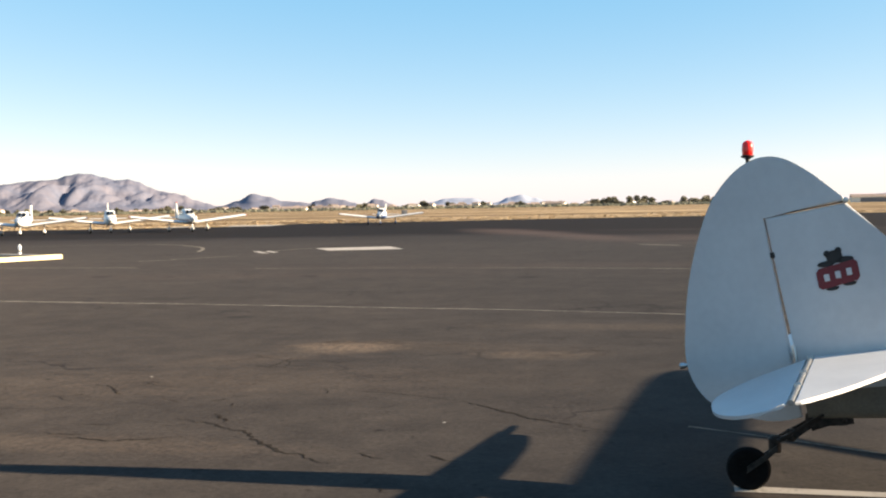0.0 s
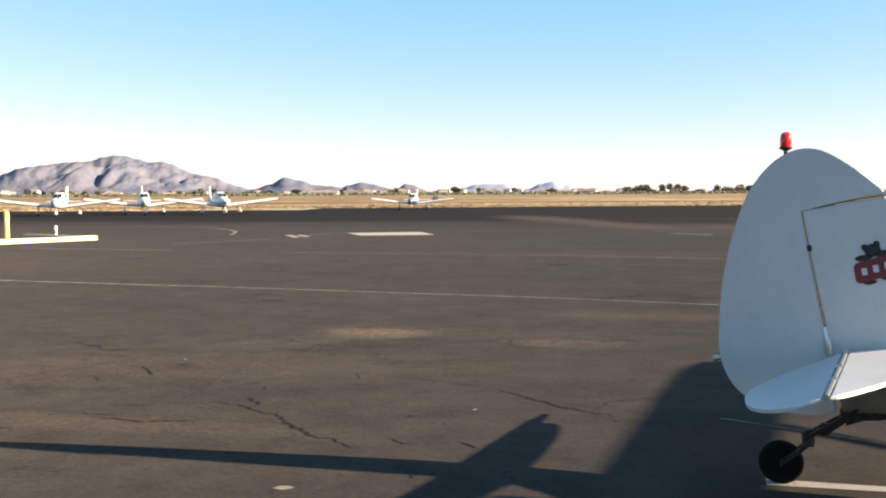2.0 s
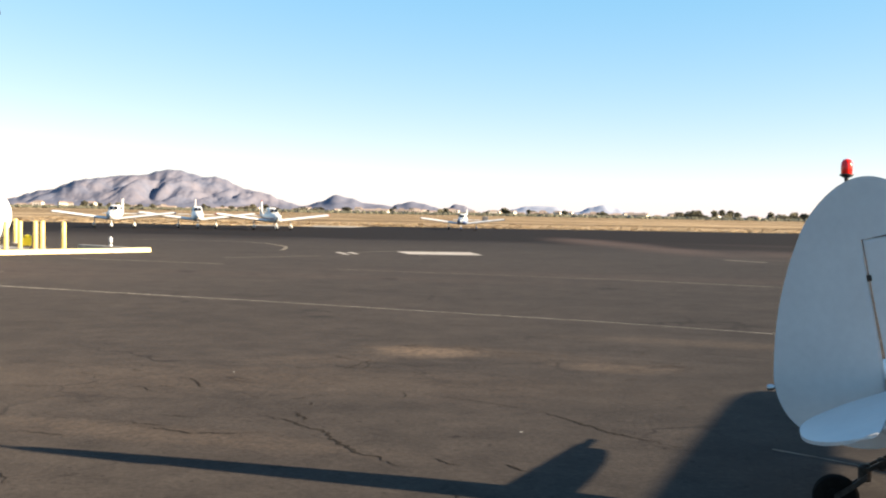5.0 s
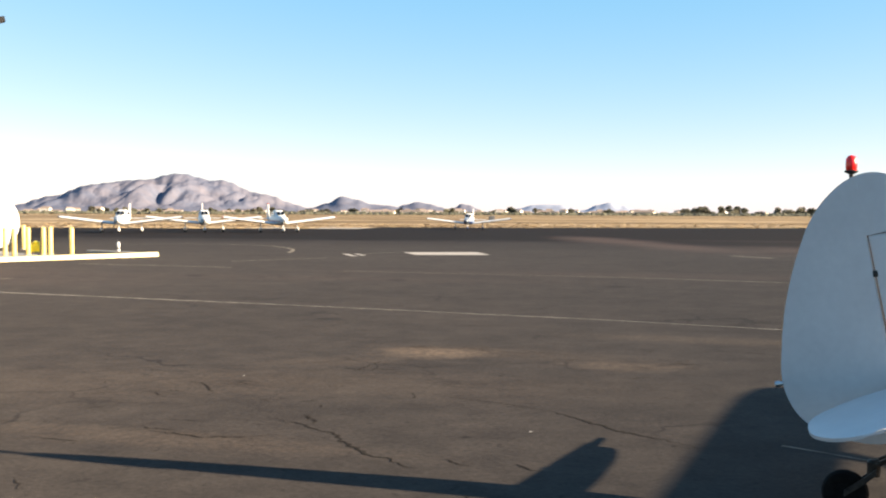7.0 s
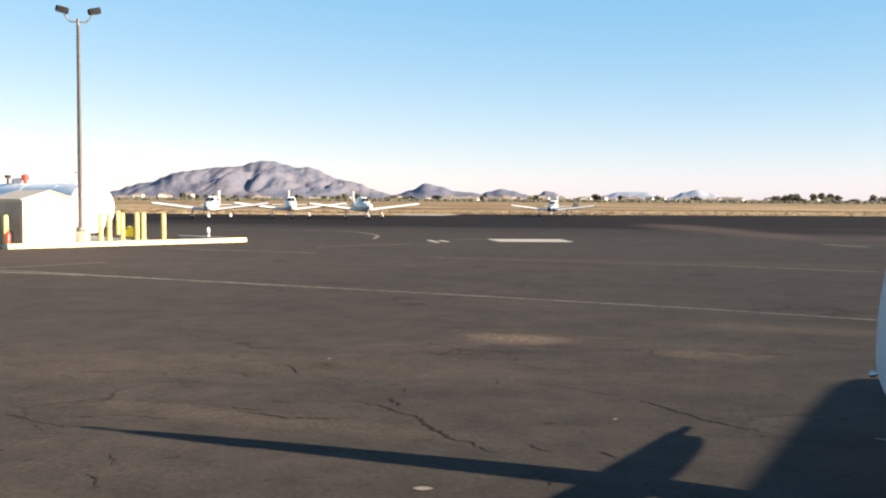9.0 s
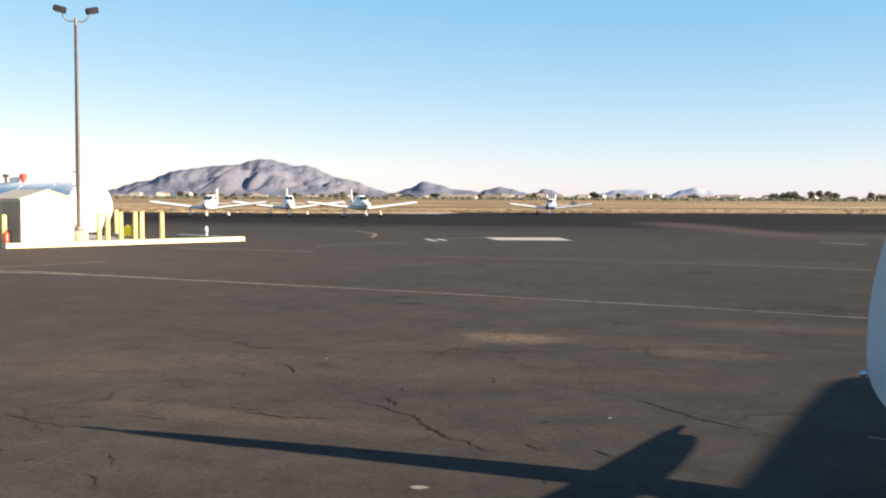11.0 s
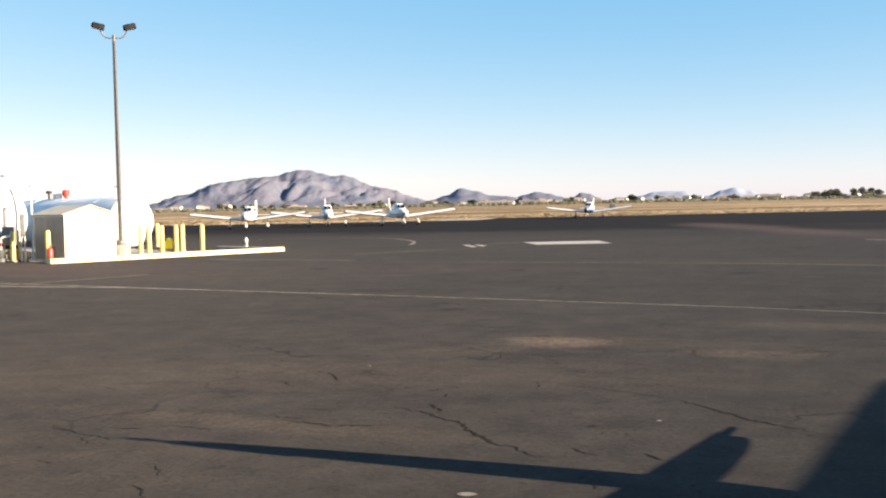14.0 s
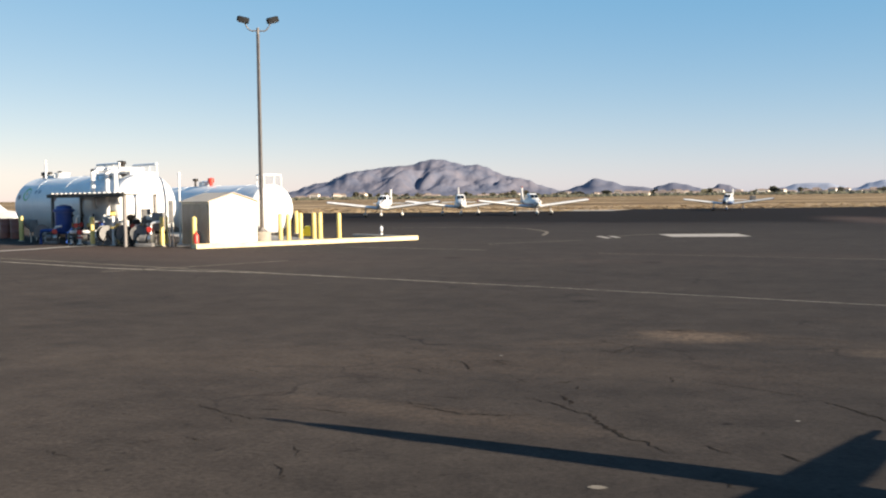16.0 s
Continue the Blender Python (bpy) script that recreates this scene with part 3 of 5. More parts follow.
ridge("hill", -2.2, 2.2, 4300, 300, [1, 22, 35, 38, 36, 24, 2], ROCK_FAR, "far hill on the horizon, blue haze in its colour", 0.4, 11.3, 50, 14)
ridge("hill", 1.4, 5.6, 4300, 300, [1, 15, 36, 46, 33, 20, 2], ROCK_FAR, "far hill on the horizon, blue haze in its colour", 0.4, 12.6, 50, 14)
ridge("hill", 20.5, 24.5, 4300, 300, [1, 10, 24, 28, 14, 2], ROCK_FAR, "far hill on the horizon, blue haze in its colour", 0.4, 14.6, 40, 14)


# ---- the town and its trees ----
def house(at, w, d, h, label):
    ob = thing("house", label, "house", at, "houses of the far town")
    part("wall", box(bmesh.new(), (0, 0, h / 2), (w, d, h)), STUCCO, ob, smooth=False)
    bm = bmesh.new()
    a, b, r = w / 2 + 0.5, d / 2 + 0.5, h + 0.22 * d
    vs = [bm.verts.new(p) for p in ((-a, -b, h), (a, -b, h), (a, b, h), (-a, b, h), (-a * 0.6, 0, r), (a * 0.6, 0, r))]
    for f in ((0, 1, 5, 4), (2, 3, 4, 5), (0, 4, 3), (1, 2, 5), (0, 3, 2, 1)):
        bm.faces.new([vs[i] for i in f])
    part("roof", bm, ROOF_TILE, ob, smooth=False)
    for k in range(3):
        part("window", box(bmesh.new(), ((k - 1) * w * 0.3, -d / 2 - 0.01, h * 0.55), (w * 0.13, 0.06, h * 0.35)), WINDOW, ob, smooth=False)
    return ob


models = [house(pose(0, -200 - 30 * i, 0), w, d, h, lab) for i, (w, d, h, lab) in enumerate((
    (11, 8, 3.0, "single storey pale stucco house with tiled roof"), (9, 8, 5.0, "two storey pale stucco house with tiled roof"),
    (15, 8, 2.8, "long low pale house with tiled roof")))]
spots = []
for i in range(165):
    az = rnd.uniform(-28, 23) if i % 3 else rnd.uniform(-10, 6)
    dist = rnd.uniform(1000, 1450)
    spots.append((az, dist, rnd.randrange(3), rnd.uniform(-30, 30)))
for i, (az, dist, kind, turn) in enumerate(spots):
    m = pose(dist * math.sin(radians(az)), dist * math.cos(radians(az)), 0, 0, 0, -az + turn)
    if i < 3:
        models[i].matrix_world = m
    else:
        copy_thing(models[kind], m @ Matrix.Scale(rnd.uniform(0.6, 0.95), 4))


def tree_model(name, h, w, seed, label):
    r = random.Random(seed)
    ob = thing(name, label, "tree", None, "trees of the far town")
    bm = bmesh.new()
    tube(bm, [(0, 0, 0), (0.1, 0, h * 0.3), (r.uniform(-.4, .4), 0.1, h * 0.6)], [h * 0.035, h * 0.028, h * 0.015], 6)
    for k in range(4):
        a = k * 1.6 + r.random()
        tube(bm, [(0.05, 0, h * 0.28), (w * 0.3 * math.cos(a), w * 0.3 * math.sin(a), h * 0.6)], [h * 0.02, h * 0.008], 5)
    part("trunk", bm, BARK, ob)
    bm = bmesh.new()
    for k in range(150):
        a, e = r.uniform(0, 6.28), r.uniform(-1, 1)
        q = r.random() ** 0.45
        c = Vector((w * 0.5 * q * math.cos(a) * (1 - e * e) ** 0.5, w * 0.5 * q * math.sin(a) * (1 - e * e) ** 0.5, h * 0.62 + h * 0.38 * q * e))
        s = h * r.uniform(0.05, 0.11)
        n1 = Vector((r.uniform(-1, 1), r.uniform(-1, 1), r.uniform(-.4, 1))).normalized()
        u = n1.orthogonal().normalized()
        v = n1.cross(u)
        tip = [bm.verts.new(c + (u * math.cos(t) + v * math.sin(t)) * s * r.uniform(0.6, 1.2)) for t in (0, 1.2, 2.5, 3.8, 5.0)]
        top = bm.verts.new(c + n1 * s * 0.5)
        for t in range(5):
            bm.faces.new((tip[t], tip[(t + 1) % 5], top))
    part("crown", bm, LEAF, ob)
    return ob


trees = [tree_model("tree", 5, 6, 1, "rounded dark green desert tree"), tree_model("tree", 6.5, 5.5, 2, "tall dark green tree with open crown"),
         tree_model("tree", 3.6, 6, 3, "low spreading dark green desert tree"), tree_model("tree", 8, 4.5, 4, "tall narrow dark green tree")]
places = []
clumps = [(rnd.uniform(-28, 23), rnd.uniform(880, 1200)) for i in range(46)] + [(rnd.uniform(6.5, 16), rnd.uniform(870, 1000)) for i in range(14)]
for i in range(290):
    az, dist = clumps[rnd.randrange(len(clumps))]
    places.append((az + rnd.gauss(0, 0.33), dist + rnd.gauss(0, 22)))
for i, (az, dist) in enumerate(places):
    m = pose(dist * math.sin(radians(az)), dist * math.cos(radians(az)), 0, 0, 0, rnd.uniform(0, 360)) @ Matrix.Diagonal((rnd.uniform(0.7, 1.5), rnd.uniform(0.7, 1.5), rnd.uniform(0.40, 1.12) * (1.25 if az > 6 else 1.0), 1))
    if i < 4:
        trees[i].matrix_world = m
    else:
        copy_thing(trees[rnd.randrange(4)], m)

# low scrub along the far side of the field
verts, faces = [], []
for i in range(7000):
    az = radians(rnd.uniform(-30, 26))
    d = rnd.uniform(700, 1150)
    c = Vector((d * math.sin(az), d * math.cos(az), 0))
    s = rnd.uniform(0.5, 1.9)
    b = len(verts)
    for t in range(6):
        a = t * 1.047 + rnd.uniform(-.3, .3)
        verts.append(c + Vector((math.cos(a) * s * 1.5, math.sin(a) * s * 1.5, rnd.uniform(0, 0.5) * s - 0.05)))
    verts.append(c + Vector((rnd.uniform(-.4, .4), rnd.uniform(-.4, .4), s * rnd.uniform(0.9, 1.5))))
    faces += [(b + t, b + (t + 1) % 6, b + 6) for t in range(6)]
me = bpy.data.meshes.new("scrub")
me.from_pydata(verts, [], faces)
me.materials.append(LEAF)
tagged(new("scrub", me), "low olive scrub along the far field edge", "bushes", kind="stuff")

# straw tufts along the near side of the field
STRAW = mat("straw", (0.30, 0.215, 0.118), (0.42, 0.31, 0.178), 0.12, 0.9)
verts, faces = [], []
for i in range(2200):
    x = rnd.uniform(-75, 62)
    edge = (98 + (x + 60) * 0.03 if x < -18.6 else 112 + max(0, x + 4) * 0.26)
    y = edge + 0.3 + 50 * rnd.random() ** 1.8
    s = rnd.uniform(0.01, 0.03) * (1 + 0.6 * noise.noise(Vector((x * 0.07, y * 0.07, 2))))
    b = len(verts)
    for t in range(3):
        a = rnd.uniform(0, 6.28)
        w, h = rnd.uniform(0.2, 0.7), s * rnd.uniform(0.6, 1.1)
        dx, dy = w * math.cos(a), w * math.sin(a)
        verts += [(x - dx, y - dy, -0.03), (x + dx, y + dy, -0.03), (x + dx * rnd.uniform(-1, 1), y + dy, h)]
        faces.append((b + 3 * t, b + 3 * t + 1, b + 3 * t + 2))
me = bpy.data.meshes.new("dry_grass")
me.from_pydata(verts, [], faces)
me.materials.append(STRAW)
tagged(new("dry_grass", me), "dry straw coloured grass tufts beside the asphalt", "grass", kind="stuff")


# ---- the tail-dragger in front ----
PITCH = radians(11.0)
HEAD = radians(-20.3)
fore = Vector((math.cos(HEAD) * math.cos(PITCH), math.sin(HEAD) * math.cos(PITCH), math.sin(PITCH)))
left = Vector((-math.sin(HEAD), math.cos(HEAD), 0))
up = fore.cross(left)
TAIL_WHEEL = Vector((1.713, 5.724, 0))
origin = TAIL_WHEEL + Vector((math.cos(HEAD), math.sin(HEAD), 0)) * 0.263 + Vector((0, 0, 0.729))
cub_pose = Matrix.Translation(origin) @ Matrix((fore, left, up)).transposed().to_4x4()
cub = thing("tail_dragger_aircraft", "white fabric-covered high-wing light aircraft parked on its tailwheel", "aircraft", cub_pose)


def loc(s, n, z):
    """From metres ahead of, left of and above the tailwheel's foot to the aircraft's own axes."""
    a, c = s - 0.263, z - 0.729
    return Vector((a * math.cos(PITCH) + c * math.sin(PITCH), n, -a * math.sin(PITCH) + c * math.cos(PITCH)))


upright = lambda u, v, w: Vector((u, w, v))
RT = radians(-3)
turned = lambda u, v, w: Vector((u * math.cos(RT) - w * math.sin(RT), u * math.sin(RT) + w * math.cos(RT), v))
flat = lambda c0: (lambda u, v, w: Vector((u, v, c0 + w)))

# rudder with its horn over the fin
rud = spline([(-0.03, -0.30), (-0.2, -0.30), (-0.42, -0.22), (-0.545, -0.10), (-0.592, 0.08), (-0.555, 0.30), (-0.50, 0.50), (-0.425, 0.69), (-0.355, 0.83),
              (-0.285, 0.945), (-0.19, 1.045), (-0.075, 1.118), (0.04, 1.14), (0.15, 1.105), (0.265, 1.005), (0.345, 0.91), (0.408, 0.833)], 4)
rud = [(p.x, p.y) for p in [Vector((*q, 0)) if len(q) == 2 else q for q in rud]]
rudder = part("rudder", plate(bmesh.new(), rud + [(0.39, 0.819), (-0.034, 0.819)], 0.035, turned, 0.012), WHITE, cub, "white rounded fabric rudder, turned slightly", smooth=False)
fin_out = [(0.002, -0.02), (-0.006, 0.40), (-0.013, 0.806), (0.408, 0.808)] + [(0.408 + 0.55 * t + 0.02 * math.sin(t * math.pi), 0.808 - 0.82 * t) for t in (0.2, 0.4, 0.6, 0.8, 1.0)]
part("fin", plate(bmesh.new(), fin_out, 0.035, upright, 0.012), WHITE, cub, "white fabric fin", smooth=False)
bm = bmesh.new()
tube(bm, [(-0.028, 0, -0.1), (-0.028, 0, 0.80)], 0.010, 8)
part("rudder_hinge_tube", bm, WHITE, cub)
for c, metal in ((0.05, STEEL), (0.60, DARK_STEEL)):
    part("hinge_bracket", box(bmesh.new(), (-0.012, 0, c), (0.026, 0.044, 0.034), 0, 0.006), metal, cub)
seam = [(-0.035, 1.09), (-0.02, 1.09), (0.0, 0.86), (-0.015, 0.86)]
part("seam_tape", plate(bmesh.new(), seam, 0.0395, turned), WHITE, cub, "narrow fabric seam tape", smooth=False)
bm = bmesh.new()
tube(bm, [(-0.03, -0.006, 0.8135), (0.2, -0.006, 0.8135), (0.4, -0.006, 0.8135)], 0.004, 6)
part("hinge_gap_strip", bm, DARK_STEEL, cub)
bm = bmesh.new()
wheel(bm, (0.41, 0, 0.82), (0, 1, 0), [(-0.03, 0.004), (-0.028, 0.016), (0.028, 0.016), (0.03, 0.004)], 10)
part("fairlead", bm, STEEL, cub)
bm = bmesh.new()
wheel(bm, (-0.593, -0.094, 0.085), (1, 0, 0), [(-0.025, 0.008), (-0.02, 0.016), (0.0, 0.018), (0.02, 0.010)], 12)
part("tail_light", bm, STEEL, cub, "small chrome tail light")

# red rotating beacon, standing upright on the rudder's top
bx = loc(0.006, 0, 1.858)
upv = Vector((math.sin(PITCH), 0, math.cos(PITCH)))
beacon = part("beacon_base", wheel(bmesh.new(), bx, upv, [(-0.05, 0.010), (-0.012, 0.011), (0.0, 0.034), (0.008, 0.036), (0.012, 0.027)], 18), DARK_STEEL, cub)
part("beacon_lens", wheel(bmesh.new(), bx, upv, [(0.010, 0.028), (0.04, 0.031), (0.070, 0.029), (0.086, 0.02), (0.092, 0.006)], 20), lens, beacon, "red glass beacon")

# badge on the fin: red plaque with plain bars, a dark shape above and below
bc = loc(0.472, 0, 1.213)
badge = part("badge", plate(bmesh.new(), [(bc.x + 0.108 * x, bc.z + 0.056 * y) for x, y in ((-1, -.7), (-.85, -1), (.85, -1), (1, -.7), (1, .7), (.85, 1), (-.85, 1), (-1, .7))], 0.004,
                            lambda u, v, w: Vector((u, -0.020 + w, v + 0.12 * (u - bc.x))), 0.0), LOGO_RED, cub, "deep red badge with pale bars", smooth=False)
for k in (-1, 0, 1):
    bm = box(bmesh.new(), (bc.x + k * 0.058, -0.0235, bc.z + 0.12 * k * 0.058), (0.027, 0.003, 0.038), 0, 0.001)
    part("badge_bar", bm, WHITE, badge, "pale bar", smooth=False)
for du, dv, ru, rv in ((0.0, 0.098, 0.042, 0.036), (-0.035, 0.12, 0.018, 0.018), (0.025, 0.128, 0.018, 0.018), (-0.05, 0.066, 0.045, 0.016), (0.05, 0.074, 0.045, 0.018),
                       (-0.04, -0.068, 0.035, 0.012), (0.05, -0.056, 0.035, 0.012)):
    bm = plate(bmesh.new(), [(bc.x + du + ru * math.cos(a), bc.z + dv + rv * math.sin(a)) for a in (math.pi * i / 7 for i in range(14))], 0.003, lambda u, v, w: Vector((u, -0.0195 + w, v)))
    part("badge_shape", bm, LOGO_BLACK, badge, "plain black shape beside the plaque", smooth=False)

# tailplane and elevators
for side in (-1, 1):
    lead = [(0.12, 1.43), (0.26, 1.24), (0.36, 1.06), (0.45, 0.88), (0.58, 0.58), (0.74, 0.05)]
    if side > 0:
        lead = [(0.22, 1.30), (0.33, 1.305), (0.41, 1.26), (0.52, 1.05), (0.585, 0.82), (0.64, 0.58), (0.72, 0.05)]
    st = [(0.095, 0.05), (0.095, 1.44 if side < 0 else 1.275)] + [(p.x, p.y) for p in spline([Vector((*q, 0)) for q in lead], 4)]
    part("stabilizer", plate(bmesh.new(), [(u, side * v) for u, v in st], 0.018, lambda u, v, w: Vector((u - 0.03 * abs(v), v * (1.05 if v > 0 else 1), 0.015 - 0.012 * v - (u - 0.09) * 0.05 + w)), 0.007), WHITE, cub, "white fabric tailplane half", smooth=False)
    reach = 1.0 if side < 0 else 1.06
    el = [(0.06, 0.10), (0.06, 1.42 * reach)] + [(p.x, p.y * (1 + (reach - 1) * min(1, p.y))) for p in spline([Vector((*q, 0)) for q in (
        (0.05, 1.44), (-0.03, 1.45), (-0.12, 1.38), (-0.22, 1.22), (-0.32, 0.96), (-0.39, 0.62), (-0.40, 0.38), (-0.34, 0.22), (-0.2, 0.10))], 4)]
    droop = math.tan(radians(12))
    part("elevator", plate(bmesh.new(), [(u, side * v) for u, v in el], 0.016, lambda u, v, w: Vector((u - 0.03 * abs(v), v * (1.05 if v > 0 else 1), 0.015 - 0.012 * v + (u - 0.06) * droop + w)), 0.006), WHITE, cub, "white fabric elevator half, slightly drooped", smooth=False)
    bm = bmesh.new()
    tube(bm, [(0.078, side * 0.05, 0.019), (0.035, side * 1.43, 0.019 - side * 0.017)], 0.013, 10)
    part("elevator_hinge_tube", bm, STEEL, cub, "bare steel hinge tube")
    for q in (0.10, 0.62, 1.0):
        part("elevator_hinge", box(bmesh.new(), (0.078 - 0.03 * q, side * q, 0.021 - 0.012 * side * q), (0.036, 0.028, 0.032), 0, 0.008), STEEL, cub)
bm = bmesh.new()
tube(bm, [(0.0, -0.05, 0.10), (0.0, -0.07, 0.0), (0.0, -0.05, -0.12)], 0.012, 8)
part("control_horn", bm, STEEL, cub)

# fuselage
secs = [(0.0, 0.045, -0.31, -0.01), (0.5, 0.09, -0.37, 0.0), (1.5, 0.19, -0.52, 0.03), (2.6, 0.28, -0.70, 0.10), (3.5, 0.35, -0.82, 0.32), (4.2, 0.37, -0.86, 0.44),
        (5.2, 0.38, -0.88, 0.42), (5.6, 0.37, -0.86, 0.08), (6.2, 0.34, -0.80, -0.06), (6.75, 0.26, -0.68, -0.14), (6.9, 0.16, -0.58, -0.24)]
part("fuselage", loft(bmesh.new(), [[Vector((a, u, v)) for u, v in oval(w, (t - b) / 2, (t + b) / 2, 20, 4.0)] for a, w, b, t in secs]), WHITE, cub, "white fabric fuselage")
# shade under the fuselage, coloured in as a darker lower shell
BELLY = mat("shaded_belly_fabric", (0.13, 0.115, 0.09), (0.21, 0.19, 0.15), 4, 0.6, bump=0.05)
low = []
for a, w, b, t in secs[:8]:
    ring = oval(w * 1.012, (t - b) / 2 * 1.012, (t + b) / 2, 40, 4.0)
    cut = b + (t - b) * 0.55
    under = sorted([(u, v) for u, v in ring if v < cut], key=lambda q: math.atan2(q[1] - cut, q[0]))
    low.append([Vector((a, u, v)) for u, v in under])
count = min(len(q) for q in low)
part("belly", loft(bmesh.new(), [q[:count] for q in low]), BELLY, cub, "fuselage underside, its shade put in as olive brown")
for side in (-1, 1):
    part("side_window", plate(bmesh.new(), [(3.7, -0.15), (5.2, -0.15), (5.1, 0.28), (3.9, 0.28)], 0.012, lambda u, v, w: Vector((u, side * 0.375 + w, v))), GLASS, cub, "acrylic side window")


def wing_half(side):
    prof = [(0, 0), (0.02, 0.045), (0.1, 0.09), (0.3, 0.125), (0.55, 0.11), (0.8, 0.055), (1, 0.004), (0.8, -0.008), (0.4, -0.018), (0.1, -0.025)]
    rings = []
    for b, k in ((0.30, 1), (2.0, 1), (4.2, 1), (4.60, 0.97), (4.85, 0.88), (5.05, 0.70), (5.17, 0.42), (5.21, 0.15)):
        rings.append([Vector((4.84 + 0.84 * k - 1.54 * k * x, side * b, 0.305 + (x - 0.62) * 0.07 + 0.017 * b + 1.45 * k * h)) for x, h in prof])
    return loft(bmesh.new(), rings)


for side in (-1, 1):
    part("wing", wing_half(side), WHITE, cub, "white fabric high wing half")
    for a0 in (5.35, 4.4):
        part("wing_strut", tube(bmesh.new(), [(5.25, side * 0.36, -0.80), (a0, side * 3.0, 0.43)], 0.028, 8), WHITE, cub)
    wc = Vector((5.55, side * 0.92, (0.30 - 0.729 - 5.55 * math.sin(PITCH)) / math.cos(PITCH)))
    for a0 in (5.6, 4.8):
        part("gear_leg", tube(bmesh.new(), [(a0, side * 0.34, -0.82), wc], 0.024, 8), DARK_STEEL, cub)
    tyre = part("main_tyre", wheel(bmesh.new(), wc, (0, 1, 0), [(-0.10, 0.12), (-0.11, 0.2), (-0.08, 0.28), (0, 0.30), (0.08, 0.28), (0.11, 0.2), (0.10, 0.12)], 28), RUBBER, cub)
    part("hub", wheel(bmesh.new(), wc, (0, 1, 0), [(-0.115, 0.05), (-0.105, 0.125), (0.105, 0.125), (0.115, 0.05)], 20), STEEL, tyre)
part("wing_centre", box(bmesh.new(), (4.8, 0, 0.46), (1.4, 0.62, 0.10), 0, 0.03), WHITE, cub)
part("spinner", wheel(bmesh.new(), (6.9, 0, -0.40), (1, 0, 0), [(0, 0.13), (0.08, 0.11), (0.16, 0.05), (0.18, 0.01)], 18), STEEL, cub)
bm = bmesh.new()
loft(bm, [[Vector((6.97 + 0.05 * q * math.cos(t) * 0.4, s, -0.40 + 0.07 * q * math.sin(t))) for t in (math.pi * i / 4 for i in range(8))] for s, q in ((-0.92, 0.3), (-0.6, 1.0), (-0.1, 0.7), (0.1, 0.7), (0.6, 1.0), (0.92, 0.3))])
part("propeller", bm, DARK_STEEL, cub)

# tail spring, fork and wheel
sp = [loc(*p) for p in ((0.545, 0, 0.455), (0.49, 0, 0.44), (0.42, 0, 0.435), (0.33, 0, 0.40), (0.25, 0, 0.335), (0.16, 0, 0.285))]
bm = bmesh.new()
for k, (o, sl) in enumerate(((0.0, sp), (0.018, sp[:5]), (0.034, sp[:4]))):
    loft(bm, [[p + Vector((0, y, z - o)) for y, z in ((-0.026, -0.010), (0.026, -0.010), (0.026, 0.010), (-0.026, 0.010))] for p in sl])
part("leaf_spring", bm, DARK_STEEL, cub, "grimy steel leaf spring")
for p, r, h in ((loc(0.505, 0, 0.425), 0.024, 0.055), (loc(0.335, 0, 0.415), 0.032, 0.075), (loc(0.23, 0, 0.325), 0.028, 0.065)):
    clamp = part("spring_clamp", wheel(bmesh.new(), p, (0.2, 0, 1), [(-h / 2, r * 0.7), (-h / 2 + 0.008, r), (h / 2 - 0.008, r), (h / 2, r * 0.7)], 10), DARK_STEEL, cub)
    part("bolt", wheel(bmesh.new(), p + Vector((0, -0.03, 0)), (0, 1, 0), [(-0.016, 0.006), (-0.014, 0.012), (0.06, 0.012), (0.065, 0.006)], 8), DARK_STEEL, clamp)

bm = bmesh.new()
wheel(bm, loc(0.145, 0, 0.27), loc(0.145, 0, 1.27) - loc(0.145, 0, 0.27), [(-0.05, 0.02), (-0.045, 0.034), (0.03, 0.036), (0.045, 0.024)], 14)
for side in (-1, 1):
    loft(bm, [[loc(s, side * 0.045 + dy, z + dz) for dy, dz in ((-0.006, -0.018), (0.006, -0.018), (0.006, 0.018), (-0.006, 0.018))] for s, z in ((0.16, 0.255), (0.10, 0.20), (0.0, 0.122))])
part("tailwheel_fork", bm, DARK_STEEL, cub, "grimy steel tailwheel fork")
tw = part("tailwheel", wheel(bmesh.new(), loc(0.003, 0, 0.121), (0, 1, 0), [(-0.028, 0.05), (-0.034, 0.08), (-0.030, 0.108), (-0.012, 0.121), (0.012, 0.121), (0.030, 0.108), (0.034, 0.08), (0.028, 0.05)], 32), RUBBER, cub, "small solid black rubber tailwheel")
part("tailwheel_hub", wheel(bmesh.new(), loc(0.003, 0, 0.121), (0, 1, 0), [(-0.036, 0.012), (-0.032, 0.05), (0.032, 0.05), (0.036, 0.012)], 20), RUBBER, tw)
for side in (-1, 1):
    part("steering_spring", tube(bmesh.new(), [loc(0.16, side * 0.06, 0.30), loc(0.30, side * 0.05, 0.39), loc(0.40, side * 0.05, 0.455)], 0.009, 6), DARK_STEEL, cub)


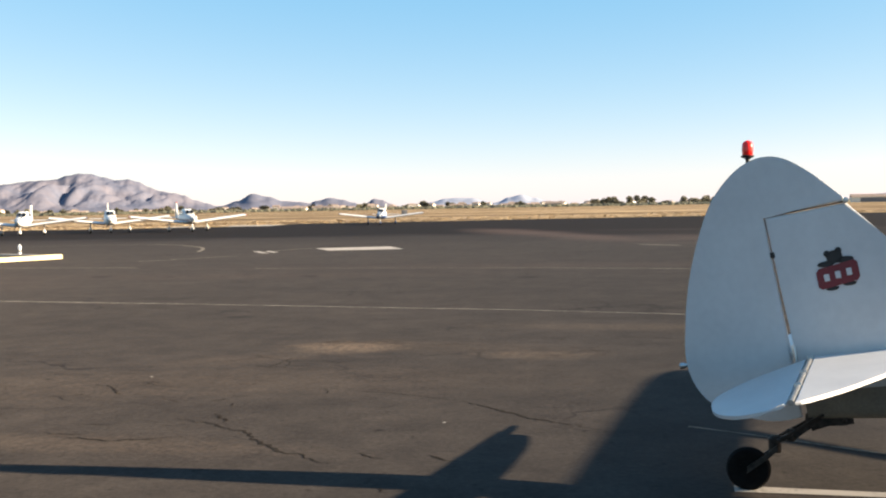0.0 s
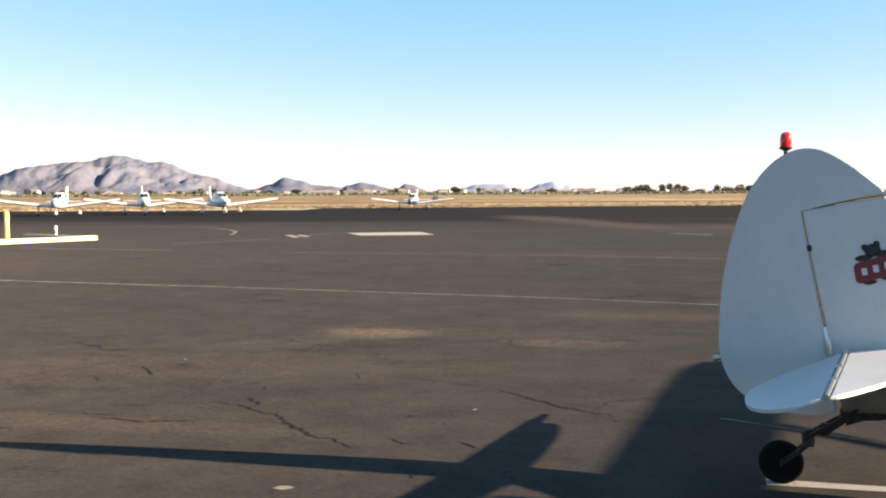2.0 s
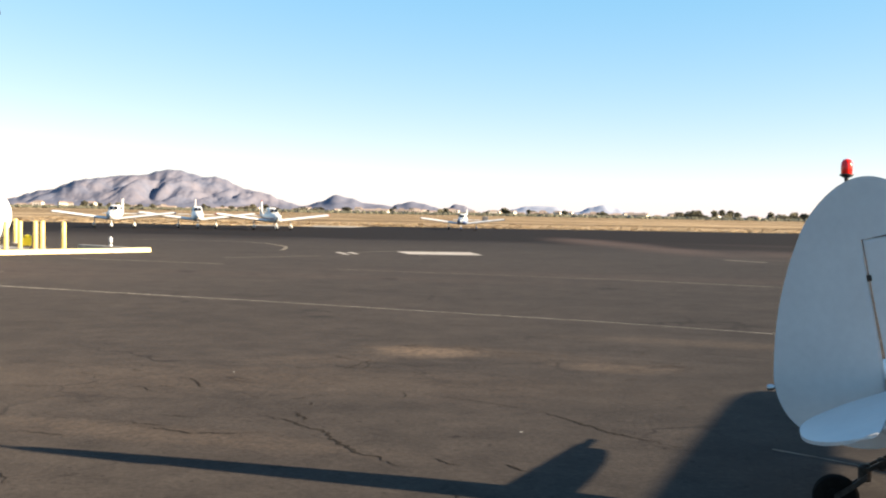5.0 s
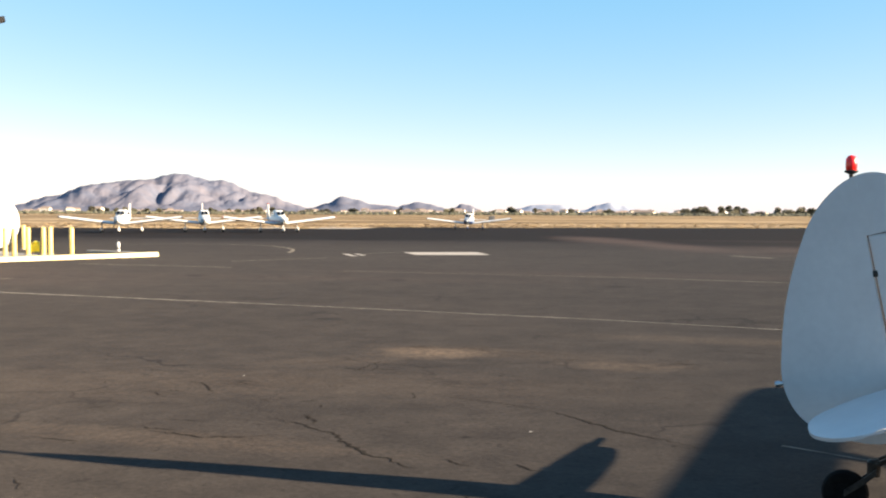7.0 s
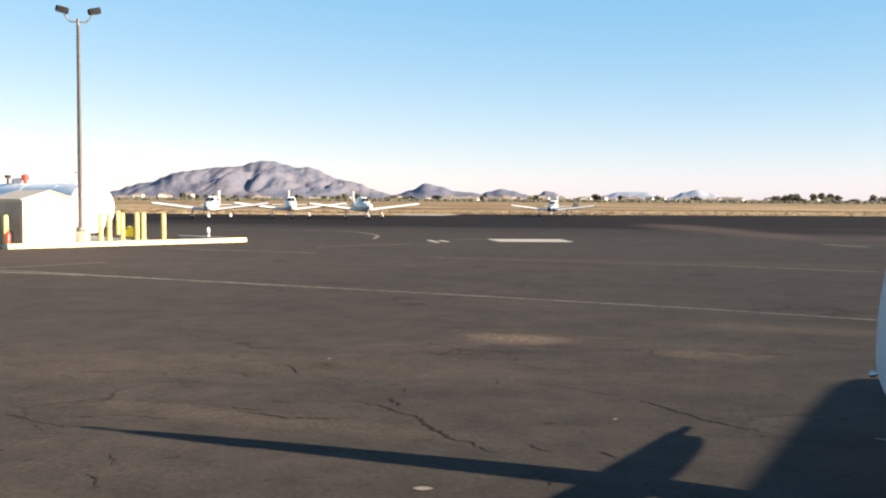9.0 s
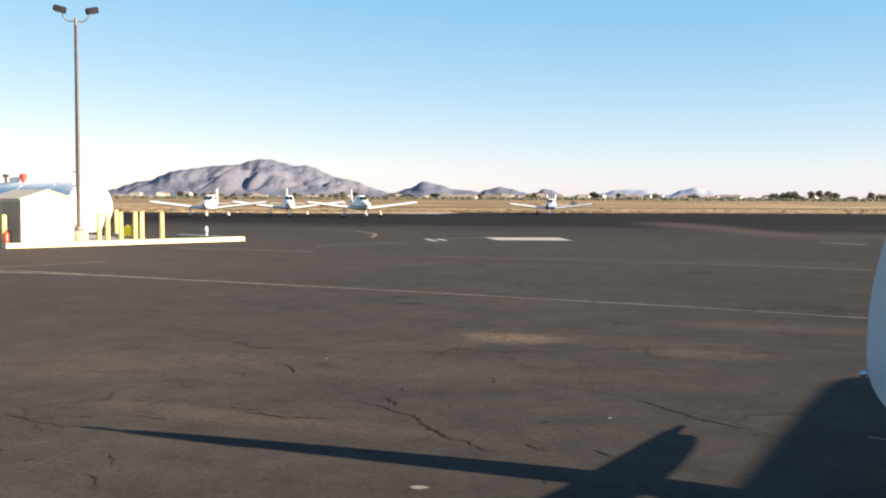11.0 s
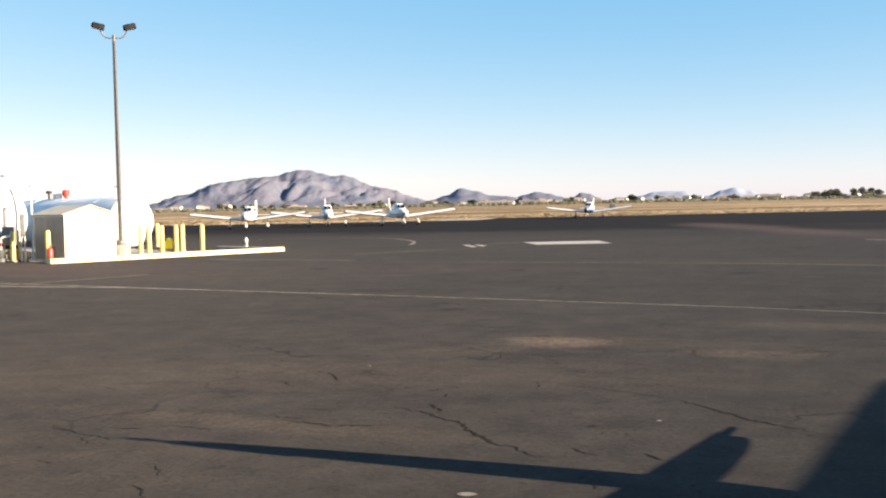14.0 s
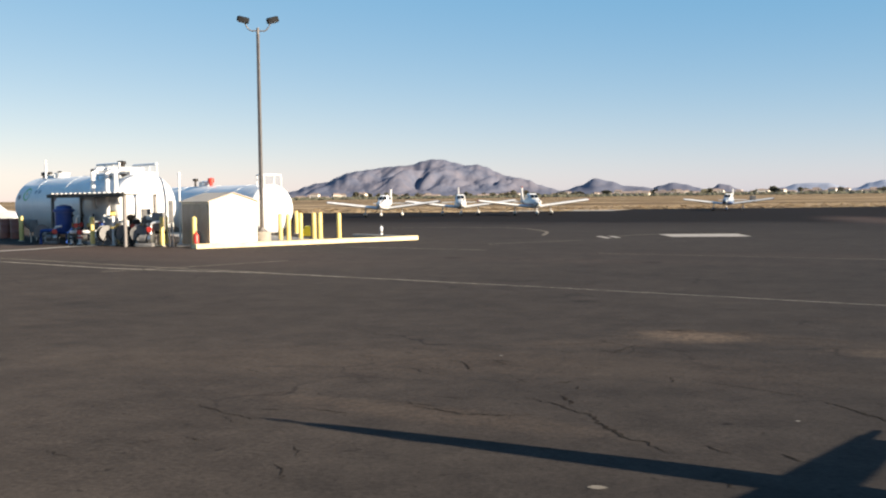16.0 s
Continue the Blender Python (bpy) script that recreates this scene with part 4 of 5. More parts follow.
# ---- low-wing aircraft ----
def low_wing(label, trim, body_low, at, k=1.0, band=(0.93, 0.09), upper=None):
    """A four-seat low-wing tourer; nose along +x, standing on its wheels."""
    low = trim if upper else body_low
    upper = upper or PLANE_WHITE
    ob = thing("low_wing_aircraft", label, "aircraft", at @ Matrix.Scale(k, 4), "aircraft on the far apron")
    secs = [(1.98, 0.20, 0.80, 1.18), (1.85, 0.36, 0.70, 1.28), (1.2, 0.48, 0.62, 1.36), (0.5, 0.54, 0.58, 1.40), (-0.6, 0.55, 0.58, 1.40), (-1.6, 0.48, 0.66, 1.34), (-3.2, 0.24, 0.84, 1.24), (-4.9, 0.07, 1.02, 1.20)]
    part("fuselage", loft(bmesh.new(), [[Vector((a, u, v)) for u, v in oval(w * 0.88, (t - b) / 2, (t + b) / 2, 18, 3.0)] for a, w, b, t in secs]), body_low, ob, "painted metal fuselage")
    part("stripe", loft(bmesh.new(), [[Vector((a, u, v)) for u, v in oval(w * (1.0 if band[1] > 0.2 else 0.89) + 0.004, min(band[1], (t - b) / 2 - 0.03), max(band[0], b + 0.02 + min(band[1], (t - b) / 2 - 0.03)) + (0.09 if a < -2 and band[1] < 0.2 else 0), 18, 3.0)] for a, w, b, t in secs[(0 if band[1] > 0.2 else 1):-1]]), trim, ob, "painted cheat line")
    roof = [(0.62, 0.30, 1.39), (0.25, 0.42, 1.66), (-0.3, 0.46, 1.82), (-0.9, 0.45, 1.82), (-1.6, 0.36, 1.62), (-2.4, 0.18, 1.33)]
    cab = part("cabin", loft(bmesh.new(), [[Vector((a, u, v)) for u, v in ((-w * 0.88 - 0.06, 1.30), (w * 0.88 + 0.06, 1.30), (w * 0.86, 0.35 * 1.30 + 0.65 * t), (w * 0.6, t), (-w * 0.6, t), (-w * 0.86, 0.35 * 1.30 + 0.65 * t))] for a, w, t in roof]), upper, ob, "painted cabin roof")
    for side in (-1, 1):
        bm = bmesh.new()
        q = [Vector((0.60, side * 0.03, 1.42)), Vector((0.54, side * 0.29, 1.41)), Vector((0.27, side * 0.30, 1.66)), Vector((0.24, side * 0.03, 1.70))]
        bm.faces.new([bm.verts.new(p + Vector((0.03, 0, 0.02))) for p in q])
        bmesh.ops.solidify(bm, geom=bm.faces[:], thickness=0.012)
        part("windscreen", bm, GLASS, cab, "dark windscreen half", smooth=False)
        bm = bmesh.new()
        plate(bm, [(0.15, 1.43), (-1.5, 1.43), (-1.35, 1.58), (-0.8, 1.66), (-0.1, 1.64)], 0.012, lambda u, v, w: Vector((u, side * (0.445 - 0.10 * (v - 1.43)) + w, v)))
        part("side_window", bm, GLASS, cab, "dark side window", smooth=False)
        prof = [(0, 0), (0.05, 0.05), (0.3, 0.085), (0.6, 0.06), (1, 0.0), (0.6, -0.035), (0.2, -0.05), (0.04, -0.035)]
        rings = [[Vector((0.55 - 1.6 * c * x, side * b, 0.66 + 0.122 * b + 1.6 * c * h)) for x, h in prof] for b, c in ((0.4, 1.05), (2.4, 1.0), (4.3, 0.94), (4.52, 0.85), (4.6, 0.6))]
        wing = part("wing", loft(bmesh.new(), rings), PLANE_WHITE, ob, "white low wing half")
        part("wing_tip", loft(bmesh.new(), [[Vector((0.50 - 1.3 * c * x, side * b, 0.66 + 0.122 * b + 1.3 * c * h)) for x, h in prof] for b, c in ((4.56, 1.0), (4.62, 0.9), (4.68, 0.5))]), trim, wing)
        rings = [[Vector((-4.1 - c * x, side * b, 1.10 + c * h * 0.7)) for x, h in prof] for b, c in ((0.08, 0.8), (1.45, 0.75), (1.52, 0.55))]
        part("stabilator", loft(bmesh.new(), rings), PLANE_WHITE, ob)
        part("gear_leg", tube(bmesh.new(), [(-0.1, side * 1.5, 0.80), (-0.1, side * 1.52, 0.26)], 0.05, 8), PLANE_WHITE, ob)
        fair = part("wheel_fairing", loft(bmesh.new(), [[Vector((a, side * 1.52 + u, v)) for u, v in oval(w, w * 1.1, 0.26, 10, 2.4)] for a, w in ((0.34, 0.02), (0.22, 0.10), (-0.05, 0.13), (-0.35, 0.08), (-0.52, 0.02))]), low, ob)
        part("tyre", wheel(bmesh.new(), (-0.1, side * 1.52, 0.19), (0, 1, 0), [(-0.06, 0.1), (-0.06, 0.16), (0, 0.19), (0.06, 0.16), (0.06, 0.1)], 18), RUBBER, fair)
    fin = [(-3.5, 1.18), (-4.15, 1.45), (-4.45, 2.36), (-4.98, 2.36), (-5.05, 1.1), (-4.6, 1.05)]
    f = part("fin", plate(bmesh.new(), fin, 0.09, upright, 0.03), (trim if upper is not PLANE_WHITE else upper), ob, "painted swept fin")
    part("fin_cap", box(bmesh.new(), (-4.72, 0, 2.37), (0.56, 0.10, 0.10), 0, 0.02), trim, f)
    part("nose_leg", tube(bmesh.new(), [(1.45, 0, 0.72), (1.5, 0, 0.2)], 0.04, 8), PLANE_WHITE, ob)
    nf = part("nose_fairing", loft(bmesh.new(), [[Vector((a, u, v)) for u, v in oval(w, w * 1.2, 0.25, 10, 2.4)] for a, w in ((1.9, 0.02), (1.75, 0.09), (1.5, 0.12), (1.2, 0.07), (1.05, 0.02))]), low, ob)
    part("tyre", wheel(bmesh.new(), (1.5, 0, 0.17), (0, 1, 0), [(-0.05, 0.08), (-0.05, 0.14), (0, 0.17), (0.05, 0.14), (0.05, 0.08)], 18), RUBBER, nf)
    part("spinner", wheel(bmesh.new(), (1.98, 0, 1.0), (1, 0, 0), [(0, 0.16), (0.12, 0.13), (0.24, 0.06), (0.28, 0.01)], 16), body_low, ob)
    bm = bmesh.new()
    loft(bm, [[Vector((2.06 + 0.02 * math.cos(t), s * 0.5, 1.0 + s * 0.8 + 0.06 * q * math.sin(t))) for t in (math.pi * i / 3 for i in range(6))] for s, q in ((-0.95, 0.3), (-0.5, 1), (0, 0.8), (0.5, 1), (0.95, 0.3))])
    part("propeller", bm, DARK_STEEL, ob)
    for side in (-1, 1):
        part("cowl_inlet", box(bmesh.new(), (1.95, side * 0.17, 1.02), (0.06, 0.16, 0.10), 0, 0.02), GLASS, ob)
    return ob


def facing(x, y, off, dx=0.0):
    """Standing at x, y with its nose to the camera's place, turned by off degrees."""
    return pose(x, y, 0, 0, 0, math.degrees(math.atan2(-y, -x)) + off)


low_wing("white low-wing aircraft with dark blue trim parked on the apron", PLANE_BLUE, PLANE_WHITE, facing(-32.4, 75.9, -8), 0.98)
low_wing("white low-wing aircraft parked nose forward on the apron", PLANE_WHITE, PLANE_WHITE, facing(-27.6, 81.0, 2), 0.98)
low_wing("white low-wing aircraft with red trim parked on the apron", PLANE_RED, PLANE_WHITE, facing(-21.2, 80.4, 12), 0.98)
low_wing("pale grey low-wing aircraft with navy belly on the taxiway", PLANE_BLUE, PLANE_GREY, facing(-7.2, 97.0, -6), 0.86, (0.78, 0.22), PLANE_WHITE)


# ---- fuel station ----
KD = Vector((0.571, 0.821, 0)).normalized()     # along the kerb
KN = Vector((-0.821, 0.571, 0)).normalized()    # away from the apron
K_TURN = math.atan2(KD.y, KD.x)


def kerb(name, a, b, w, h, material, label):
    a, b = Vector((*a, 0)), Vector((*b, 0))
    d = (b - a).normalized()
    s = Vector((-d.y, d.x, 0))
    rings = []
    n = max(2, int((b - a).length / 0.5))
    for i in range(n + 1):
        p = a.lerp(b, i / n)
        j = rnd.uniform(-0.006, 0.006)
        rings.append([p + s * u + Vector((0, 0, v + (j if v > 0.01 else 0))) for u, v in ((0, 0), (0.015, h - 0.02), (0.04, h), (w - 0.04, h), (w - 0.01, h - 0.02), (w, 0))])
    return tagged(part(name, loft(bmesh.new(), rings), material), label, "kerb", kind="structure")


kerb("kerb", (-18.97, 28.84), (-13.95, 36.06), 0.42, 0.15, KERB_PAINT, "worn yellow painted concrete kerb round the fuel station")
kerb("kerb", (-14.29, 36.32), (-17.6, 38.6), 0.30, 0.13, CONCRETE, "pale concrete kerb of the fuel station")
ribbon("concrete_gutter", [(-25.4, 25.2), (-24.7, 27.6), (-24.6, 29.6), (-23.4, 31.2), (-21.4, 31.6), (-20.2, 30.0)], 0.5, CONCRETE, "pale dusty concrete gutter in front of the pumps", "gutter", z=0.016)
sheet("concrete_pad", [(-19.2, 29.4), (-16.6, 33.5), (-17.6, 35.6), (-22, 39.5), (-27, 45), (-31, 43), (-21.5, 33.5)], 0.012, CONCRETE, "dusty concrete pad beneath the fuel tanks")

# lamp post
pole = thing("lamp_post", "tall weathered grey lamp post with two floodlights in a concrete footing", "lamp post", pose(-18.62, 32.5, 0))
part("footing", wheel(bmesh.new(), (0, 0, 0), (0, 0, 1), [(0, 0.30), (0.03, 0.32), (0.40, 0.32), (0.44, 0.28), (0.445, 0.02)], 24), CONCRETE, pole, "round concrete footing")
part("base_plate", wheel(bmesh.new(), (0, 0, 0.44), (0, 0, 1), [(0, 0.20), (0.03, 0.20), (0.06, 0.12), (0.14, 0.10)], 16), POLE_PAINT, pole)
bm = bmesh.new()
loft(bm, [[Vector((r * x, r * y, z)) for x, y in ((-1, -1), (1, -1), (1, 1), (-1, 1))] for z, r in ((0.44, 0.057), (4, 0.051), (7.5, 0.043))])
part("shaft", bm, POLE_PAINT, pole, "slightly tapered square steel shaft")
bm = bmesh.new()
tube(bm, [(0, 0, 7.45), (0, 0, 7.72)], 0.05, 10)
part("tenon", bm, POLE_PAINT, pole)
ax = Vector((math.cos(radians(30)), math.sin(radians(30)), 0))
for side in (-1, 1):
    pts = spline([Vector((0, 0, 7.62)), ax * side * 0.25 + Vector((0, 0, 7.62)), ax * side * 0.40 + Vector((0, 0, 7.78)), ax * side * 0.44 + Vector((0, 0, 7.92))], 4)
    part("bracket", tube(bmesh.new(), pts, 0.025, 8), POLE_PAINT, pole)
    bm = bmesh.new()
    m = Matrix.Translation(ax * side * 0.52 + Vector((0, 0, 8.0))) @ Matrix.Rotation(radians(30), 4, 'Z') @ Matrix.Rotation(-side * radians(13), 4, 'Y')
    m = m @ Matrix.Scale(0.86, 4)
    loft(bm, [[m @ Vector((x, y * q, z * q)) for y, z in ((-0.17, -0.10), (0.17, -0.10), (0.17, 0.08), (0.08, 0.12), (-0.08, 0.12), (-0.17, 0.08))] for x, q in ((-0.24, 0.7), (-0.18, 1), (0.2, 1), (0.26, 0.85))])
    fl = part("floodlight", bm, FLOOD, pole, "dark box floodlight")
    bm = bmesh.new()
    loft(bm, [[m @ Vector((x, y, z)) for x, y in ((-0.16, -0.13), (0.17, -0.13), (0.17, 0.13), (-0.16, 0.13))] for z in (-0.115, -0.1)])
    part("glass", bm, STEEL, fl)

# vent pole beside the large tank
vp = thing("vent_pole", "thin white vent pole standing beside the large tank", "vent pole", pose(-21.6, 31.8, 0.012))
part("pipe", wheel(bmesh.new(), (0, 0, 0), (0, 0, 1), [(0, 0.10), (0.02, 0.10), (0.03, 0.038), (2.50, 0.034), (2.51, 0.01)], 12), TANK, vp)
part("cap", wheel(bmesh.new(), (0, 0, 2.50), (0, 0, 1), [(0, 0.03), (0.01, 0.055), (0.09, 0.055), (0.12, 0.01)], 12), TANK, vp)

# shed
sh = Matrix.Translation((-19.26, 30.10, 0.012)) @ Matrix.Rotation(K_TURN, 4, 'Z')   # x along the kerb, y away
shed = thing("shed", "small cream metal shed with shallow gable roof", "shed", sh)
SW, SD, SH, SR = 1.76, 2.55, 1.52, 1.80
bm = bmesh.new()
loft(bm, [[Vector((x, y, z)) for x, z in ((0, 0), (SW, 0), (SW, SH), (SW / 2, SR), (0, SH))] for y in (0, SD)])
part("wall", bm, SHED_WALL, shed, "cream sheet metal walls", smooth=False)
for x0, x1, z0, z1 in ((-0.08, SW / 2, SH - 0.01, SR + 0.02), (SW + 0.08, SW / 2, SH - 0.01, SR + 0.02)):
    bm = bmesh.new()
    loft(bm, [[Vector((x0, y, z0)), Vector((x1, y, z1)), Vector((x1, y, z1 + 0.03)), Vector((x0, y, z0 + 0.03))] for y in (-0.06, SD + 0.06)])
    part("roof_sheet", bm, SHED_ROOF, shed, "tan roof sheet", smooth=False)
for k in range(12):
    bm = bmesh.new()
    x = 0.10 + k * (SW - 0.2) / 11
    hh = SH + (SR - SH) * (1 - abs(2 * x / SW - 1)) - 0.05
    box(bm, (x, -0.006, hh / 2), (0.03, 0.012, hh))
    part("rib", bm, SHED_WALL, shed, smooth=False)
# door leaves fill the side wall and bring its shade as taupe
for k in range(2):
    d = part("door", box(bmesh.new(), (-0.012, 0.68 + k * 1.18, 0.74), (0.03, 1.16, 1.42), 0, 0.006), SHADED_DOOR, shed, "metal door leaf, taupe with the side wall's shade in its colour", smooth=False)
    part("handle", box(bmesh.new(), (-0.045, 1.18 + k * 0.18, 0.75), (0.03, 0.03, 0.16), 0, 0.006), DARK_STEEL, d)


# tanks
def tank(at, r, length, zc, label):
    """A horizontal cylinder on saddles; near end at the origin, body along +x."""
    ob = thing("fuel_tank", label, "fuel tank", at, "fuel tanks")
    prof = [(-0.26 * r, 0.02), (-0.25 * r, 0.25 * r), (-0.21 * r, 0.5 * r), (-0.13 * r, 0.78 * r), (-0.05 * r, 0.93 * r), (0.0, 0.985 * r), (0.08, r)]
    body = part("shell", wheel(bmesh.new(), (0, 0, zc), (1, 0, 0), prof + [(x, r) for x in (length * 0.25, length * 0.5, length * 0.75, length - 0.08)] + [(length - h, q) for h, q in prof[::-1]], 48), TANK, ob, "white painted steel shell")
    for q in (0.2, 0.5, 0.8):
        part("weld_band", wheel(bmesh.new(), (q * length, 0, zc), (1, 0, 0), [(-0.04, r + 0.001), (-0.035, r + 0.008), (0.035, r + 0.008), (0.04, r + 0.001)], 48), TANK, body)
    for q in (0.14, 0.5, 0.86):
        bm = bmesh.new()
        h = zc - r * 0.75
        box(bm, (q * length, 0, h / 2), (0.25, r * 1.5, h), 0, 0.02)
        part("saddle", bm, CONCRETE, ob, "concrete saddle", smooth=False)
    return ob


def on_top(ob, x, r, zc, items):
    for dx, name, material, prof in items:
        part(name, wheel(bmesh.new(), (x + dx, 0, zc + r - 0.04), (0, 0, 1), prof, 14), material, ob)


R1, Z1 = 1.25, 1.40
t1_dir = math.atan2(0.48, -0.877)
t1 = tank(Matrix.Translation((-23.75, 32.75, 0.012)) @ Matrix.Rotation(t1_dir, 4, 'Z'), R1, 10.6, Z1, "large white horizontal fuel tank with a green mark")
vent = [(0, 0.06), (0.25, 0.06), (0.26, 0.13), (0.42, 0.13), (0.46, 0.05)]
small = [(0, 0.05), (0.16, 0.05), (0.17, 0.11), (0.29, 0.11), (0.32, 0.04)]
on_top(t1, 0, R1, Z1, ((10.35, "vent_cap", DARK_STEEL, small), (9.6, "vent_cap", DARK_STEEL, small), (8.45, "vent_cap", DARK_STEEL, small), (4.8, "vent_cap", DARK_STEEL, small),
                      (8.15, "manway", TANK, [(0, 0.3), (0.16, 0.3), (0.18, 0.34), (0.23, 0.34), (0.24, 0.05)]), (9.2, "manway", TANK, [(0, 0.26), (0.12, 0.26), (0.14, 0.30), (0.18, 0.30), (0.19, 0.05)]),
                      (10.1, "vent_pipe", TANK, [(0, 0.05), (0.85, 0.045), (0.87, 0.01)]), (2.05, "manway", DARK_STEEL, [(0, 0.11), (0.40, 0.11), (0.42, 0.17), (0.53, 0.17), (0.56, 0.05)])))
bm = bmesh.new()
for y in (-0.75, 0.75):
    for z in (0.0, 0.38):
        tube(bm, [(0.55, y, Z1 + R1 + z - 0.03), (2.6, y, Z1 + R1 + z - 0.03)], 0.05, 8)
    for x in (0.55, 1.2, 1.9, 2.6):
        tube(bm, [(x, y, Z1 + R1 - 0.35), (x, y, Z1 + R1 + 0.36)], 0.03, 8)
box(bm, (1.55, 0, Z1 + R1 + 0.0), (2.1, 1.5, 0.06))
part("catwalk", bm, TANK, t1, "white railed catwalk on top")
for x, z0, z1 in ((1.55, 1.35, 0.16), (0.25, 1.0, 0.10), (-0.5, 1.5, 0.10)):
    y = R1 + 0.14
    pts = [Vector((x, 0.3, Z1 + R1 + z1)), Vector((x, y - 0.15, Z1 + R1 + z1)), Vector((x, y, Z1 + R1 + z1 - 0.15)), Vector((x, y, Z1 + 0.4)), Vector((x, y, z0))]
    riser = part("riser_pipe", tube(bmesh.new(), pts, 0.085, 12), TANK, t1, "thick white riser pipe")
    part("flange", wheel(bmesh.new(), (x, y, z0), (0, 0, 1), [(-0.04, 0.09), (-0.04, 0.14), (0.02, 0.14), (0.02, 0.09)], 14), TANK, riser)


def side_mark(ob, x, z, rx, rz, r, zc, material, name, label):
    bm = bmesh.new()
    n = 14
    ring = []
    for i in range(n):
        a = 2 * math.pi * i / n
        zz = z + rz * math.sin(a)
        ring.append(bm.verts.new((x + rx * math.cos(a), ((r + 0.012) ** 2 - (zz - zc) ** 2) ** 0.5, zz)))
    bm.faces.new(ring)
    bmesh.ops.triangulate(bm, faces=bm.faces[:])
    return part(name, bm, material, ob, label, smooth=False)


side_mark(t1, 9.3, Z1 + 0.52, 0.38, 0.28, R1, Z1, GREEN, "company_mark", "round green painted mark")
side_mark(t1, 9.3, Z1 + 0.55, 0.10, 0.06, R1 + 0.004, Z1, YELLOW, "mark_centre", "pale yellow centre of the mark")
side_mark(t1, 10.15, Z1 + 0.40, 0.16, 0.12, R1, Z1, GREY_BOX, "placard", "small grey placard")
side_mark(t1, 6.0, Z1 + 0.35, 0.30, 0.16, R1, Z1, LOGO_RED, "placard", "small faded red placard")
for x in (7.9, 8.35):
    side_mark(t1, x, Z1 + 0.62, 0.16, 0.08, R1, Z1, PLANE_GREY, "text_bar", "plain pale blue bar")

R2, Z2 = 1.12, 1.14
t2 = tank(Matrix.Translation((-23.0, 41.1, 0.012)) @ Matrix.Rotation(t1_dir, 4, 'Z'), R2, 9.5, Z2, "white horizontal fuel tank with red vent cap")
on_top(t2, 0, R2, Z2, ((5.6, "vent_cap", RED, [(0, 0.09), (0.2, 0.09), (0.21, 0.16), (0.42, 0.16), (0.45, 0.05)]), (6.2, "manway", TANK, [(0, 0.3), (0.22, 0.3), (0.25, 0.34), (0.3, 0.1)]),
                       (7.2, "vent_cap", DARK_STEEL, [(0, 0.05), (0.3, 0.05), (0.31, 0.14), (0.42, 0.14), (0.44, 0.04)])))
bm = bmesh.new()
for y in (-0.45, 0.45):
    tube(bm, [(-0.05, y, Z2 + R2 + 0.42), (0.55, y, Z2 + R2 + 0.42)], 0.035, 8)
    for x in (-0.05, 0.55):
        tube(bm, [(x, y, Z2 + R2 - 0.25), (x, y, Z2 + R2 + 0.42)], 0.035, 8)
for x in (-0.05, 0.55):
    tube(bm, [(x, -0.45, Z2 + R2 + 0.42), (x, 0.45, Z2 + R2 + 0.42)], 0.035, 8)
part("guard_rail", bm, TANK, t2, "white guard rail on top")

# pump canopy in front of the large tank
c_at = Matrix.Translation((-22.2, 29.9, 0.0)) @ Matrix.Rotation(math.atan2(2.9, -5.9), 4, 'Z')
canopy = thing("pump_canopy", "low dark metal canopy on square posts over the pumps", "canopy", c_at)
bm = bmesh.new()
width = 6.3
n = 64
for i in range(n):
    x0, x1 = -0.35 + width * i / n, -0.35 + width * (i + 1) / n
    h = 0.05 if i % 4 < 2 else 0.012
    loft(bm, [[Vector((x, y, 1.86 + 0.03 * y + z)) for x, z in ((x0, -0.02), (x1, -0.02), (x1, h), (x0, h))] for y in (-0.85, 0.5)])
part("roof_sheet", bm, STEEL_SHEET, canopy, "corrugated metal roof", smooth=False)
part("fascia", box(bmesh.new(), (2.8, 0.525, 1.81), (6.3, 0.04, 0.13), 0, 0.008), DARK_STEEL, canopy, smooth=False)
for x in (-0.15, 5.75):
    for y in (0.4, -0.75):
        part("post", box(bmesh.new(), (x, y, 0.93), (0.10, 0.10, 1.84), 0, 0.01), POLE_PAINT, canopy, "square steel post", smooth=False)


def at_px(az_deg, d, z=0.0, rz=0.0):
    return pose(d * math.sin(radians(az_deg)), d * math.cos(radians(az_deg)), z, 0, 0, rz)


# pumping gear beneath the canopy
vessel = thing("filter_vessel", "tall blue filter vessel on legs with flanged lid", "filter vessel", at_px(-40.1, 41.6))
part("shell", wheel(bmesh.new(), (0, 0, 0.35), (0, 0, 1), [(0, 0.05), (0.05, 0.25), (0.15, 0.32), (0.85, 0.32), (0.86, 0.40), (0.96, 0.40), (0.97, 0.32), (1.08, 0.28), (1.14, 0.05)], 24), BLUE, vessel)
for k in range(3):
    a = k * 2.09
    part("leg", tube(bmesh.new(), [(0.3 * math.cos(a), 0.3 * math.sin(a), 0.6), (0.34 * math.cos(a), 0.34 * math.sin(a), 0)], 0.035, 6), BLUE, vessel)
part("pipe", tube(bmesh.new(), spline([Vector((-0.3, -0.1, 0.5)), Vector((-0.8, -0.2, 0.5)), Vector((-0.95, -0.2, 0.4)), Vector((-0.95, -0.2, 0))], 4), 0.06, 8), BLUE, vessel)


